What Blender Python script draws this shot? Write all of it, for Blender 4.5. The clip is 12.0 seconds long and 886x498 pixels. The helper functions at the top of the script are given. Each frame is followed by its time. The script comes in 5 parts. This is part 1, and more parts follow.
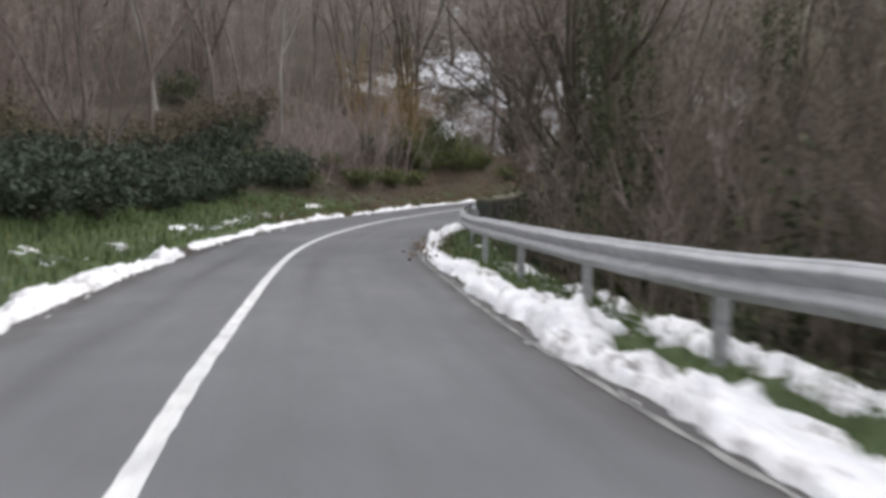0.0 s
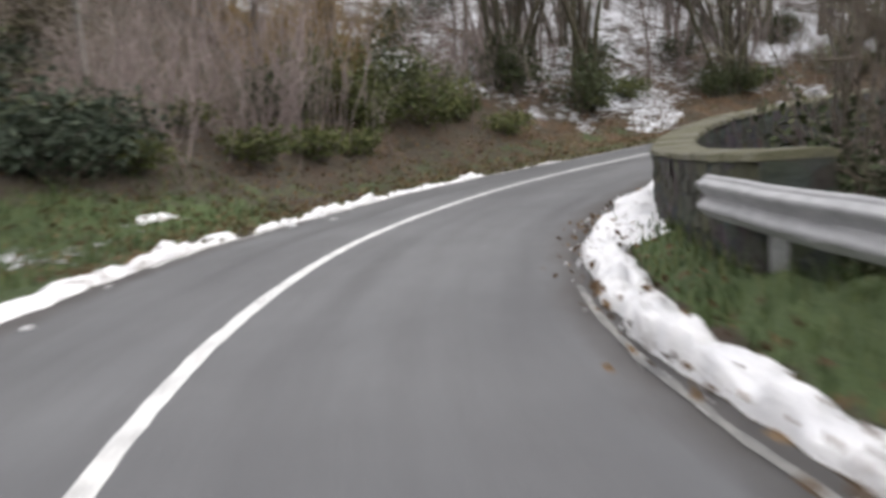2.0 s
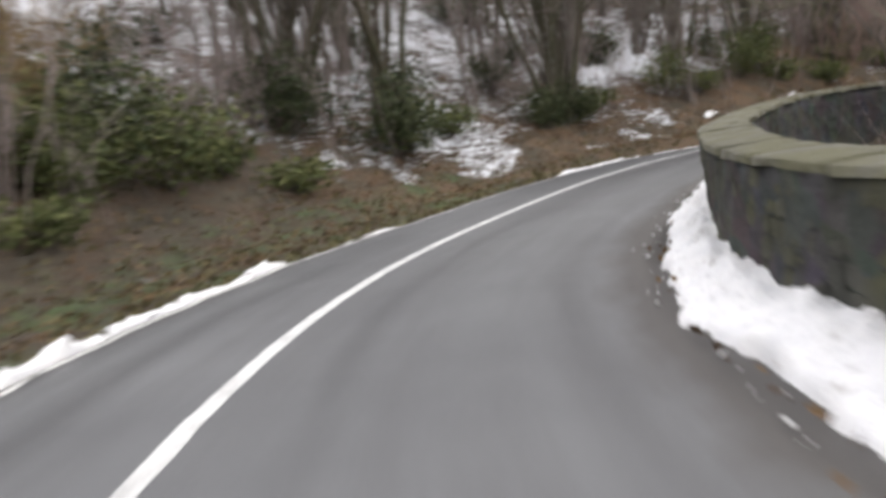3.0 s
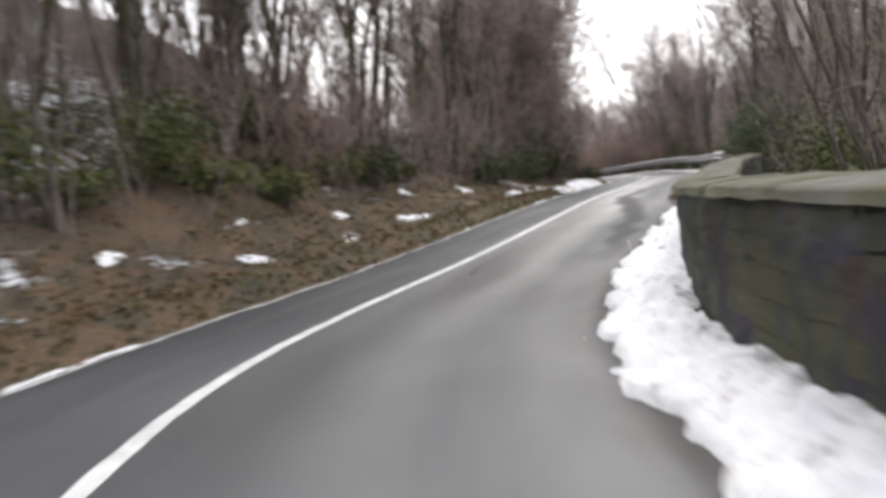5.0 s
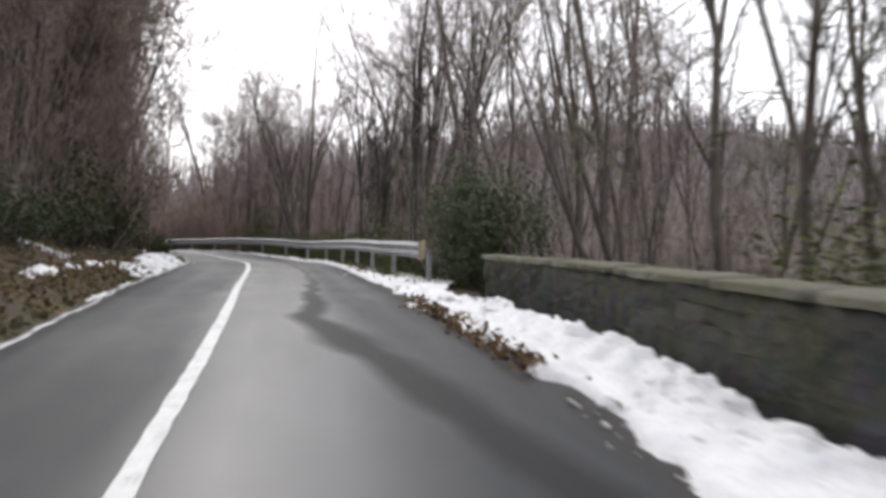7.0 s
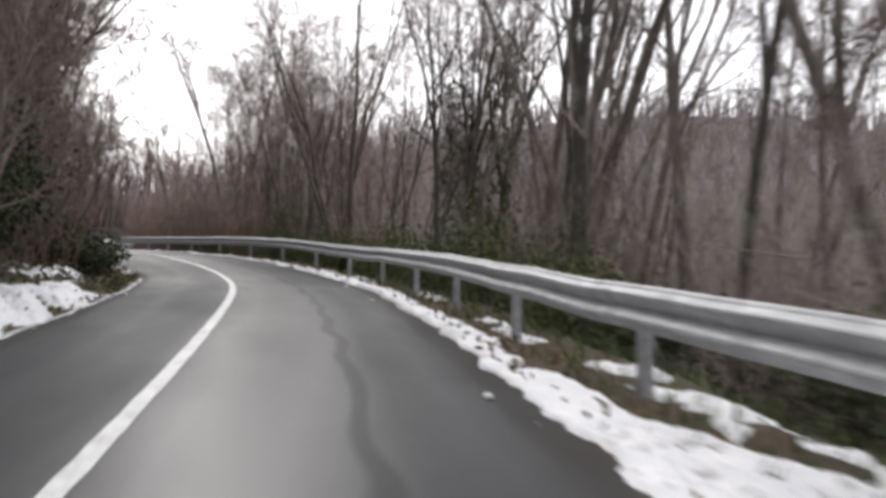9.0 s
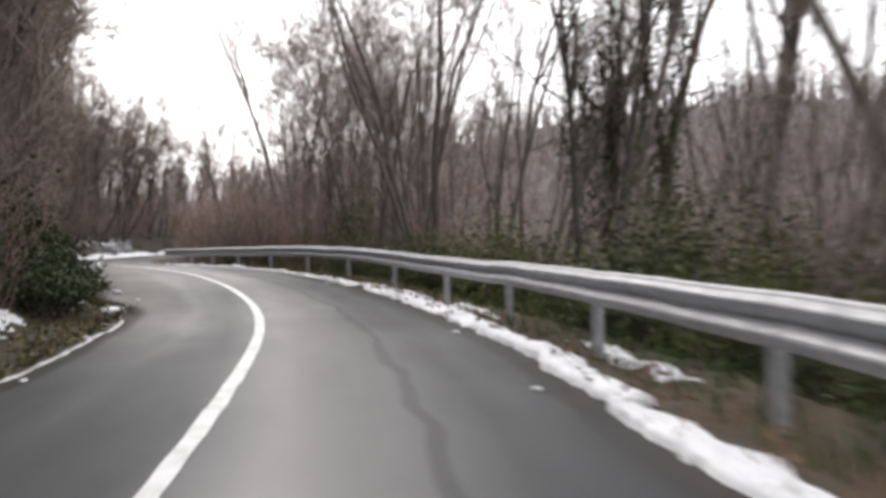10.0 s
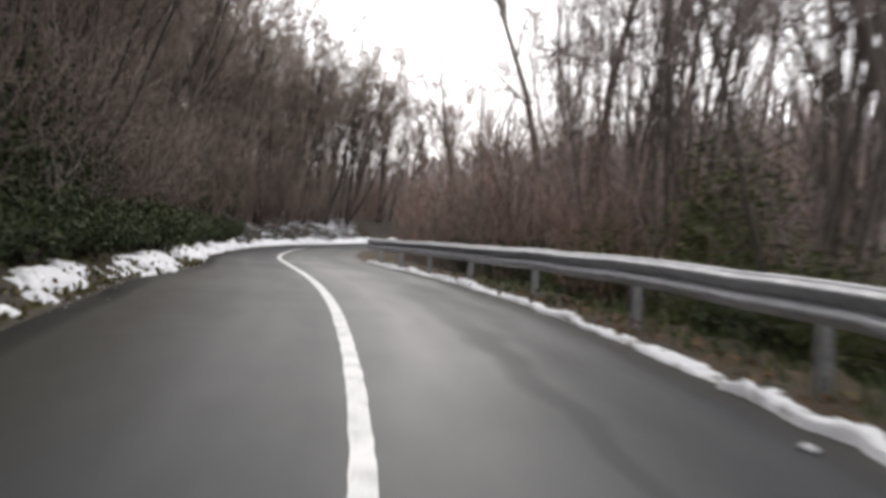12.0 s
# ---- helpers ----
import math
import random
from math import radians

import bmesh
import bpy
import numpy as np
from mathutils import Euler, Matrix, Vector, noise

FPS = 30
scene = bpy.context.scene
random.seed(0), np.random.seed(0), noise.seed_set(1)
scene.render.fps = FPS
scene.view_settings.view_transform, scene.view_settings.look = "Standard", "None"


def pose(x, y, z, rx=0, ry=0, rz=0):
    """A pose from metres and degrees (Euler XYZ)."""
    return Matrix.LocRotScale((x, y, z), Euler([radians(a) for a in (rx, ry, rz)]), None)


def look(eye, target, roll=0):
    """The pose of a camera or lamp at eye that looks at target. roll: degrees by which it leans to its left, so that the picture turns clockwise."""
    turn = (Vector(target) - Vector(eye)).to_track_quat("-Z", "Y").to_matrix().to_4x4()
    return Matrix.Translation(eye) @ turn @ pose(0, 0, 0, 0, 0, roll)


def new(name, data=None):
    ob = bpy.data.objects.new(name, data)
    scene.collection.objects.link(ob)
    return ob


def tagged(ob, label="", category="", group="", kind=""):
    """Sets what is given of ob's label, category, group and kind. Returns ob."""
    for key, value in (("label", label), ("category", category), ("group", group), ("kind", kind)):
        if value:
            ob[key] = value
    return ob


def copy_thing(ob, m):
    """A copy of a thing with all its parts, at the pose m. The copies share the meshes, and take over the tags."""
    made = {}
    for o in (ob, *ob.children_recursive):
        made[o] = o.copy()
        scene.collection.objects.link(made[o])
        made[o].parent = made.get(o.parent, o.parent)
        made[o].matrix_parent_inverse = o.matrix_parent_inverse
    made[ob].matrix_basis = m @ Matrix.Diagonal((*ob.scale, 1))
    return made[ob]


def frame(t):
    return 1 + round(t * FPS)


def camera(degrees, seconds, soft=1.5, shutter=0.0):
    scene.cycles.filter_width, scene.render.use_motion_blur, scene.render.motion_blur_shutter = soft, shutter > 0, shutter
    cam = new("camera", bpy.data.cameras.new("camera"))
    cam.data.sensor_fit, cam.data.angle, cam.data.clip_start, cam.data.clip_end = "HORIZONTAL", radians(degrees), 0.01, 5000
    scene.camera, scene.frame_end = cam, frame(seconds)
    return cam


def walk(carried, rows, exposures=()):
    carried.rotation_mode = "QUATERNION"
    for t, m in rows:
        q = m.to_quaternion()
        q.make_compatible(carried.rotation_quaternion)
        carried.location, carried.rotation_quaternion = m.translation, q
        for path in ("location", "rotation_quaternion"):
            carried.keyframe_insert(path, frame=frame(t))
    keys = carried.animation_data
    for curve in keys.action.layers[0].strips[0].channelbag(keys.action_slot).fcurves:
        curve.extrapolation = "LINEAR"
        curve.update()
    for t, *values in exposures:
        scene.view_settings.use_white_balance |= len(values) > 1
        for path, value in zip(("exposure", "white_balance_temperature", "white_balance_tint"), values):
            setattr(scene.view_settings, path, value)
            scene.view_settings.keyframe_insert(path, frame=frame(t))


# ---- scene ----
# ---- camera and its drive ----
cam = camera(50.3, 12.0, soft=3.7, shutter=0.55)


def seen_from(x, y, z, yaw, pitch, roll):
    return pose(x, y, z, 0, 0, yaw) @ pose(0, 0, 0, 90 + pitch) @ pose(0, 0, 0, 0, 0, roll)


DRIVE = [
    (0.0, 1.104, -3.460, 1.125, -3.89, -6.07, 0.67),
    (0.5, 0.758, 1.079, 0.909, -3.67, -6.35, -0.85),
    (1.0, 0.368, 5.543, 0.643, -4.14, -6.78, 0.98),
    (1.5, 0.201, 10.173, 0.423, -6.63, -7.99, -2.01),
    (2.0, 0.288, 14.556, 0.218, -10.95, -7.57, -3.78),
    (2.5, 0.687, 18.817, 0.097, -17.83, -7.23, -5.92),
    (3.0, 1.664, 23.019, 0.069, -26.57, -5.38, -7.57),
    (3.5, 3.293, 26.715, 0.081, -37.85, -4.44, -4.29),
    (3.7, 4.097, 28.129, 0.098, -42.26, -2.87, -2.68),
    (5.3, 13.267, 36.425, 0.550, -74.22, -3.37, -4.69),
    (5.5, 14.533, 37.069, 0.612, -78.13, -2.96, -2.50),
    (5.7, 15.826, 37.671, 0.660, -83.01, -0.67, -3.10),
    (6.0, 17.814, 38.404, 0.698, -88.54, -1.46, -2.25),
    (6.2, 19.140, 38.751, 0.719, -92.13, -0.02, -0.64),
    (6.5, 21.148, 39.004, 0.761, -95.18, 1.39, -0.45),
    (6.7, 22.492, 39.135, 0.797, -96.23, 1.05, 0.32),
    (8.3, 34.525, 39.528, 1.371, -96.58, 0.58, 0.76),
    (8.5, 36.163, 39.589, 1.437, -96.20, 0.23, 0.81),
    (9.0, 40.300, 39.843, 1.567, -94.13, 0.36, 0.73),
    (9.5, 44.527, 40.166, 1.684, -92.50, 0.48, -1.10),
    (10.0, 48.693, 40.540, 1.804, -89.97, 0.36, -1.05),
    (10.5, 52.850, 41.085, 1.914, -86.10, -0.22, -0.34),
    (11.0, 57.109, 41.815, 2.002, -82.20, 0.24, 0.20),
    (11.5, 61.275, 42.710, 2.070, -78.48, 0.68, 1.28),
    (12.0, 65.293, 43.869, 2.175, -75.12, -0.22, 2.32),
]
walk(cam, [(r[0], seen_from(*r[1:])) for r in DRIVE], [
    (0.0, 0.52, 6450, 10), (1.0, 0.68, 6450, 10), (1.5, 0.66, 6550, 10), (2.5, 0.88, 6650, 10), (3.7, 0.80, 6650, 10), (5.3, 0.70, 6450, 10), (6.0, 0.0, 6400, 10), (6.5, 0.34, 6400, 10),
    (7.5, 0.38, 6450, 10), (8.5, 0.36, 6500, 10), (9.0, 0.40, 6500, 10), (10.0, 0.68, 6550, 10), (10.5, 0.72, 6550, 10), (12.0, 0.56, 6550, 10)])

# ---- world and light: a bright overcast winter day ----
world = bpy.data.worlds.new("overcast_sky")
scene.world = world
world.use_nodes = True
wn, wl = world.node_tree.nodes, world.node_tree.links
sky = wn.new("ShaderNodeTexSky")
sky.sky_type, sky.sun_disc = "NISHITA", False
sky.sun_elevation, sky.sun_rotation = radians(38), radians(75)
sky.air_density, sky.dust_density = 1.0, 4.0
cloud = wn.new("ShaderNodeMixRGB")
cloud.inputs["Fac"].default_value = 0.88
cloud.inputs["Color2"].default_value = (11.6, 11.5, 11.95, 1)
wl.new(sky.outputs["Color"], cloud.inputs["Color1"])
wl.new(cloud.outputs["Color"], wn["Background"].inputs["Color"])
wn["Background"].inputs["Strength"].default_value = 0.11

sun = new("sun", bpy.data.lights.new("sun", "SUN"))
sun.data.energy, sun.data.angle, sun.data.color = 0.7, radians(25), (1.0, 0.97, 0.93)
sun.matrix_world = look((0, 0, 50), (-20 * math.sin(radians(75)), -20 * math.cos(radians(75)), 34))


# ---- materials ----
class Nodes:
    """A small node builder for one material."""

    def __init__(self, name, rough=0.8, metal=0.0):
        self.m = bpy.data.materials.new(name)
        self.m.use_nodes = True
        self.t = self.m.node_tree
        self.b = self.t.nodes["Principled BSDF"]
        self.b.inputs["Roughness"].default_value = rough
        self.b.inputs["Metallic"].default_value = metal
        self.geo = self.add("ShaderNodeNewGeometry")
        self.pos = self.geo.outputs["Position"]

    def add(self, kind, **values):
        n = self.t.nodes.new(kind)
        for k, v in values.items():
            n.inputs[k].default_value = v
        return n

    def link(self, a, b):
        self.t.links.new(a, b)

    def noise(self, scale, detail=4.0, stretch=(1, 1, 1), source=None, rough=0.6):
        mp = self.add("ShaderNodeMapping")
        mp.inputs["Scale"].default_value = stretch
        self.link(source or self.pos, mp.inputs["Vector"])
        n = self.add("ShaderNodeTexNoise", Scale=scale, Detail=detail, Roughness=rough)
        self.link(mp.outputs["Vector"], n.inputs["Vector"])
        return n.outputs["Fac"]

    def ramp(self, fac, stops):
        r = self.add("ShaderNodeValToRGB")
        els = r.color_ramp.elements
        while len(els) < len(stops):
            els.new(0.5)
        for e, (p, c) in zip(els, stops):
            e.position = p
            e.color = (c, c, c, 1) if isinstance(c, (int, float)) else (*c, 1)
        self.link(fac, r.inputs["Fac"])
        return r.outputs["Color"]

    def mix(self, fac, a, b, how="MIX"):
        n = self.add("ShaderNodeMixRGB")
        n.blend_type = how
        for v, k in ((fac, "Fac"), (a, "Color1"), (b, "Color2")):
            if isinstance(v, tuple):
                n.inputs[k].default_value = (*v, 1)
            elif isinstance(v, (int, float)):
                n.inputs[k].default_value = v
            else:
                self.link(v, n.inputs[k])
        return n.outputs["Color"]

    def math(self, how, a, b=0.0, c=0.0):
        n = self.add("ShaderNodeMath")
        n.operation = how
        for k, v in enumerate((a, b, c)):
            if isinstance(v, (int, float)):
                n.inputs[k].default_value = v
            else:
                self.link(v, n.inputs[k])
        return n.outputs[0]

    def colour(self, c):
        self.link(c, self.b.inputs["Base Color"])
        return self

    def rough(self, c):
        self.link(c, self.b.inputs["Roughness"])
        return self

    def bump(self, height, strength=0.5, distance=0.02):
        n = self.add("ShaderNodeBump", Strength=strength, Distance=distance)
        self.link(height, n.inputs["Height"])
        self.link(n.outputs["Normal"], self.b.inputs["Normal"])
        return self

    def attribute(self, name):
        a = self.add("ShaderNodeAttribute")
        a.attribute_name = name
        return a

    def split(self, c):
        n = self.add("ShaderNodeSeparateColor")
        self.link(c, n.inputs["Color"])
        return n.outputs

    def random(self):
        return self.add("ShaderNodeObjectInfo").outputs["Random"]

    def island(self):
        return self.geo.outputs["Random Per Island"]


def asphalt_material():
    n = Nodes("wet_asphalt", 0.5)
    uv = n.add("ShaderNodeUVMap").outputs["UV"]
    sep = n.add("ShaderNodeSeparateXYZ")
    n.link(uv, sep.inputs["Vector"])
    wide = n.noise(0.35, 3)
    streak = n.noise(1.0, 4, (0.16, 2.6, 1), uv)
    grain = n.noise(90, 2)
    base = n.ramp(wide, [(0.3, (0.078, 0.082, 0.088)), (0.7, (0.128, 0.133, 0.140))])
    base = n.mix(n.ramp(streak, [(0.40, 0.0), (0.74, 0.55)]), base, (0.058, 0.059, 0.062))
    base = n.mix(n.ramp(grain, [(0.35, 0.0), (0.75, 0.5)]), base, (0.15, 0.15, 0.152))
    # darker from the bend onwards, and along the melting snow at the border
    dark_stretch = n.ramp(n.math("DIVIDE", sep.outputs["X"], 120.0), [(0.34, 0.0), (0.44, 0.78), (0.85, 0.78)])
    rim = n.ramp(n.math("SUBTRACT", n.math("ADD", n.math("ABSOLUTE", n.math("SUBTRACT", sep.outputs["Y"], 0.32)), n.math("MULTIPLY", n.noise(2.4, 4, (0.5, 1, 1), uv), 0.5)), 1.9), [(0.22, 0.0), (0.52, 0.75)])
    base = n.mix(dark_stretch, base, (0.018, 0.0205, 0.0235))
    base = n.mix(rim, base, (0.038, 0.031, 0.025))
    # mud washed over the outer lane in the left bend
    mud = n.math("MULTIPLY", n.ramp(n.math("DIVIDE", n.math("ADD", n.math("MULTIPLY", sep.outputs["Y"], -1.0), n.math("MULTIPLY", n.noise(1.1, 4, (0.4, 1, 1), uv), 0.9)), 4.0), [(0.30, 0.0), (0.62, 0.85)]), n.ramp(n.math("DIVIDE", sep.outputs["X"], 120.0), [(0.74, 0.0), (0.83, 1.0)]))
    base = n.mix(mud, base, (0.022, 0.020, 0.016))
    # tyre tracks run darker and smoother in both lanes
    tracks = None
    for mid in (0.62, 2.02, -0.95):
        d = n.math("ABSOLUTE", n.math("SUBTRACT", n.math("ADD", sep.outputs["Y"], n.math("MULTIPLY", n.math("SUBTRACT", n.noise(0.5, 2, (0.5, 0, 0), uv), 0.5), 0.5)), mid))
        f = n.math("SUBTRACT", 1.0, n.math("MULTIPLY", d, 4.2))
        f = n.math("MAXIMUM", f, 0.0)
        tracks = f if tracks is None else n.math("MAXIMUM", tracks, f)
    tracks = n.math("MULTIPLY", tracks, n.ramp(n.noise(0.35, 2, (0.3, 0.6, 1), uv), [(0.3, 0.2), (0.7, 1.0)]))
    base = n.mix(n.math("MULTIPLY", tracks, 0.55), base, (0.045, 0.046, 0.049))
    n.colour(base)
    # a dark trickle of melt water wanders across the lane and follows the wheel track
    along_s = n.math("DIVIDE", sep.outputs["X"], 120.0)
    course = n.math("MULTIPLY", n.ramp(along_s, [(57 / 120, 2.1 / 3), (63 / 120, 1.75 / 3), (68 / 120, 0.95 / 3), (72 / 120, 1.2 / 3), (77 / 120, 1.42 / 3), (100 / 120, 1.25 / 3)]), 3.0)
    wide = n.math("MULTIPLY", n.ramp(along_s, [(56 / 120, 0.34), (66 / 120, 0.42), (74 / 120, 0.18), (80 / 120, 0.12), (102 / 120, 0.11), (107 / 120, 0.34)]), n.ramp(n.noise(0.8, 2, (0.6, 0.6, 1), uv), [(0.3, 0.5), (0.7, 1.0)]))
    shift = n.math("MULTIPLY", n.math("SUBTRACT", n.noise(0.6, 1, (0.8, 0.0, 1), uv), 0.5), 0.5)
    gap = n.math("ABSOLUTE", n.math("SUBTRACT", n.math("ADD", sep.outputs["Y"], shift), course))
    stain = n.ramp(n.math("DIVIDE", gap, wide), [(0.35, 1.0), (1.1, 0.0)])
    stain = n.math("MULTIPLY", stain, n.ramp(along_s, [(55 / 120, 0.0), (58 / 120, 0.9), (70 / 120, 0.85), (78 / 120, 0.45), (100 / 120, 0.3), (106 / 120, 0.42), (113 / 120, 0.0)]))
    base = n.mix(stain, base, (0.016, 0.016, 0.017))
    n.colour(base)
    # a film of melt water lies on the near side of the driven lane from the bend onwards
    sway = n.math("MULTIPLY", n.math("SUBTRACT", n.noise(0.12, 2, (1, 0, 0), uv), 0.5), 0.9)
    off = n.math("ABSOLUTE", n.math("SUBTRACT", n.math("ADD", sep.outputs["Y"], sway), 0.68))
    film = n.ramp(off, [(0.30, 1.0), (0.95, 0.0)])
    film = n.math("MULTIPLY", film, n.ramp(n.math("DIVIDE", sep.outputs["X"], 120.0), [(0.28, 0.0), (0.42, 1.0), (0.70, 0.9), (0.82, 0.35)]))
    film = n.math("MULTIPLY", film, n.ramp(n.noise(0.5, 2, (0.3, 1.0, 1), uv), [(0.25, 0.45), (0.65, 1.0)]))
    wet = n.ramp(n.noise(0.55, 5, (0.35, 1, 1), uv), [(0.35, 0.64), (0.65, 0.50)])
    damp = n.mix(n.math("MULTIPLY", film, 0.9), n.mix(n.math("MULTIPLY", tracks, 0.5), wet, (0.42, 0.42, 0.42)), (0.24, 0.24, 0.24))
    n.rough(n.mix(stain, damp, (0.72, 0.72, 0.72)))
    n.link(n.mix(n.math("MULTIPLY", film, n.math("SUBTRACT", 1.0, stain)), n.mix(dark_stretch, (0.42, 0.42, 0.42), (0.10, 0.10, 0.10)), (0.50, 0.50, 0.50)), n.b.inputs["Specular IOR Level"])
    n.bump(n.mix(0.3, grain, n.noise(14, 3)), 0.35, 0.005)
    return n.m


def paint_material():
    n = Nodes("road_paint", 0.55)
    worn = n.ramp(n.mix(0.5, n.noise(5, 5), n.noise(60, 3)), [(0.38, 0.0), (0.52, 1.0)])
    n.colour(n.mix(worn, (0.36, 0.36, 0.36), n.ramp(n.noise(2, 3), [(0.3, (0.60, 0.61, 0.61)), (0.7, (0.74, 0.74, 0.72))])))
    n.bump(n.noise(80, 2), 0.3, 0.003)
    return n.m


def worn_paint_material(name, gone):
    n = Nodes(name, 0.6)
    worn = n.ramp(n.mix(0.4, n.noise(2.2, 5), n.noise(40, 3)), [(gone, 0.0), (gone + 0.14, 1.0)])
    n.colour(n.mix(worn, (0.10, 0.10, 0.10), (0.62, 0.62, 0.60) if gone < 0.4 else (0.28, 0.275, 0.255)))
    return n.m


def ground_material():
    """Leaf litter, grass and thawing snow; the cover attribute gives how much of each."""
    n = Nodes("forest_floor", 0.9)
    cover = n.split(n.attribute("cover").outputs["Color"])
    fine, mid = n.noise(11, 5), n.noise(1.6, 4)
    leaf = n.ramp(n.mix(0.5, fine, n.noise(38, 3)), [(0.30, (0.030, 0.022, 0.015)), (0.48, (0.108, 0.066, 0.036)), (0.62, (0.195, 0.118, 0.060)), (0.8, (0.29, 0.205, 0.12))])
    leaf = n.mix(n.math("MULTIPLY", n.math("SUBTRACT", 1.0, cover[2]), 0.8), leaf, (0.036, 0.029, 0.022))
    earth = n.mix(n.ramp(mid, [(0.4, 0.0), (0.62, 0.85)]), leaf, n.ramp(fine, [(0.3, (0.030, 0.028, 0.020)), (0.7, (0.095, 0.082, 0.052))]))
    blades = n.ramp(n.noise(55, 3, (1, 1, 0.25)), [(0.3, (0.028, 0.048, 0.016)), (0.55, (0.075, 0.118, 0.034)), (0.8, (0.17, 0.18, 0.07))])
    grassy = n.ramp(n.math("ADD", n.math("SUBTRACT", cover[0], 0.5), n.mix(0.5, mid, fine)), [(0.45, 0.0), (0.58, 1.0)])
    base = n.mix(grassy, earth, blades)
    patch = n.math("ADD", n.math("MULTIPLY", n.noise(0.6, 3, (1, 1, 2.0)), 0.30), n.math("MULTIPLY", n.noise(3.6, 8, (0.7, 0.9, 3.4), None, 0.80), 0.70))
    base = n.mix(1.0, base, n.ramp(n.noise(0.22, 6, (1, 1, 1), None, 0.7), [(0.3, 0.55), (0.7, 1.2)]), "MULTIPLY")
    snow = n.ramp(n.math("ADD", n.math("SUBTRACT", cover[1], 0.5), patch), [(0.52, 0.0), (0.56, 1.0)])
    base = n.mix(snow, base, n.ramp(fine, [(0.3, (0.72, 0.74, 0.78)), (0.7, (0.88, 0.89, 0.91))]))
    n.colour(base)
    n.bump(n.math("ADD", n.mix(0.5, fine, n.noise(38, 3)), n.math("MULTIPLY", snow, 0.8)), 0.8, 0.08)
    return n.m


def snow_material():
    n = Nodes("old_snow", 0.7)
    base = n.ramp(n.noise(3.0, 4), [(0.3, (0.82, 0.83, 0.86)), (0.6, (0.95, 0.95, 0.955))])
    crumb = n.ramp(n.noise(24, 5, (1, 1, 1), None, 0.7), [(0.33, 0.80), (0.46, 1.0)])
    base = n.mix(1.0, base, crumb, "MULTIPLY")
    dirt = n.ramp(n.mix(0.5, n.noise(9, 6, (1, 1, 1), None, 0.7), n.noise(1.3, 3)), [(0.555, 0.0), (0.63, 1.0)])
    n.colour(n.mix(n.math("MULTIPLY", dirt, 0.75), base, (0.16, 0.13, 0.105)))
    n.bump(n.mix(0.5, n.noise(14, 6, (1, 1, 1), None, 0.75), n.noise(45, 4)), 0.8, 0.045)
    return n.m


def steel_material():
    n = Nodes("galvanised_steel", 0.6, 0.45)
    spangle = n.noise(7, 4, (1, 1, 2.2))
    streak = n.noise(2.2, 5, (4, 4, 0.5))
    base = n.ramp(spangle, [(0.3, (0.32, 0.325, 0.335)), (0.7, (0.46, 0.465, 0.475))])
    n.colour(n.mix(n.ramp(streak, [(0.55, 0.0), (0.75, 0.55)]), base, (0.17, 0.16, 0.15)))
    n.rough(n.ramp(spangle, [(0.3, 0.70), (0.7, 0.50)]))
    n.bump(n.noise(30, 3), 0.15, 0.004)
    return n.m


def end_plate_material():
    n = Nodes("faded_orange_reflector", 0.55)
    n.colour(n.ramp(n.noise(5, 4), [(0.3, (0.26, 0.19, 0.115)), (0.7, (0.42, 0.34, 0.235))]))
    return n.m


def wall_material():
    n = Nodes("mossy_rubble_wall", 0.9)
    cells = n.add("ShaderNodeTexVoronoi", Scale=3.4)
    mp = n.add("ShaderNodeMapping")
    mp.inputs["Scale"].default_value = (1, 1, 1.5)
    n.link(n.pos, mp.inputs["Vector"])
    n.link(mp.outputs["Vector"], cells.inputs["Vector"])
    tone = n.ramp(n.mix(0.5, n.noise(2.0, 5), n.noise(14, 4)), [(0.3, (0.034, 0.035, 0.034)), (0.55, (0.075, 0.076, 0.072)), (0.8, (0.15, 0.147, 0.134))])
    tone = n.mix(0.35, tone, n.mix(1.0, tone, cells.outputs["Color"], "MULTIPLY"))
    moss = n.ramp(n.noise(1.1, 5, (1, 1, 0.6)), [(0.50, 0.0), (0.66, 0.7)])
    n.colour(n.mix(moss, tone, n.ramp(n.noise(25, 3), [(0.3, (0.022, 0.030, 0.012)), (0.7, (0.070, 0.075, 0.028))])))
    n.bump(n.math("ADD", cells.outputs["Distance"], n.noise(20, 4)), 0.8, 0.05)
    return n.m


def stone_material(name, islands):
    n = Nodes(name, 0.9)
    pick = n.island() if islands else n.random()
    tone = n.ramp(pick, [(0.0, (0.050, 0.051, 0.049)), (0.5, (0.070, 0.071, 0.066)), (0.85, (0.090, 0.089, 0.081)), (1.0, (0.14, 0.137, 0.124))])
    tone = n.mix(n.ramp(n.noise(13, 5), [(0.35, 0.0), (0.7, 0.6)]), tone, (0.036, 0.036, 0.032))
    moss = n.ramp(n.noise(1.3, 5), [(0.40, 0.15), (0.60, 0.9)])
    n.colour(n.mix(moss, tone, n.ramp(n.noise(25, 3), [(0.3, (0.046, 0.050, 0.024)), (0.7, (0.118, 0.115, 0.060))])))
    n.bump(n.noise(22, 5), 0.8, 0.03)
    return n.m


def coping_material():
    n = Nodes("mossy_coping", 0.92)
    stone = n.ramp(n.noise(9, 5), [(0.3, (0.098, 0.096, 0.078)), (0.7, (0.205, 0.20, 0.168))])
    moss = n.ramp(n.noise(2.2, 6), [(0.36, 0.0), (0.58, 0.8)])
    n.colour(n.mix(moss, stone, n.ramp(n.noise(45, 3), [(0.3, (0.072, 0.072, 0.034)), (0.7, (0.165, 0.158, 0.085))])))
    n.bump(n.noise(30, 5), 0.8, 0.03)
    return n.m


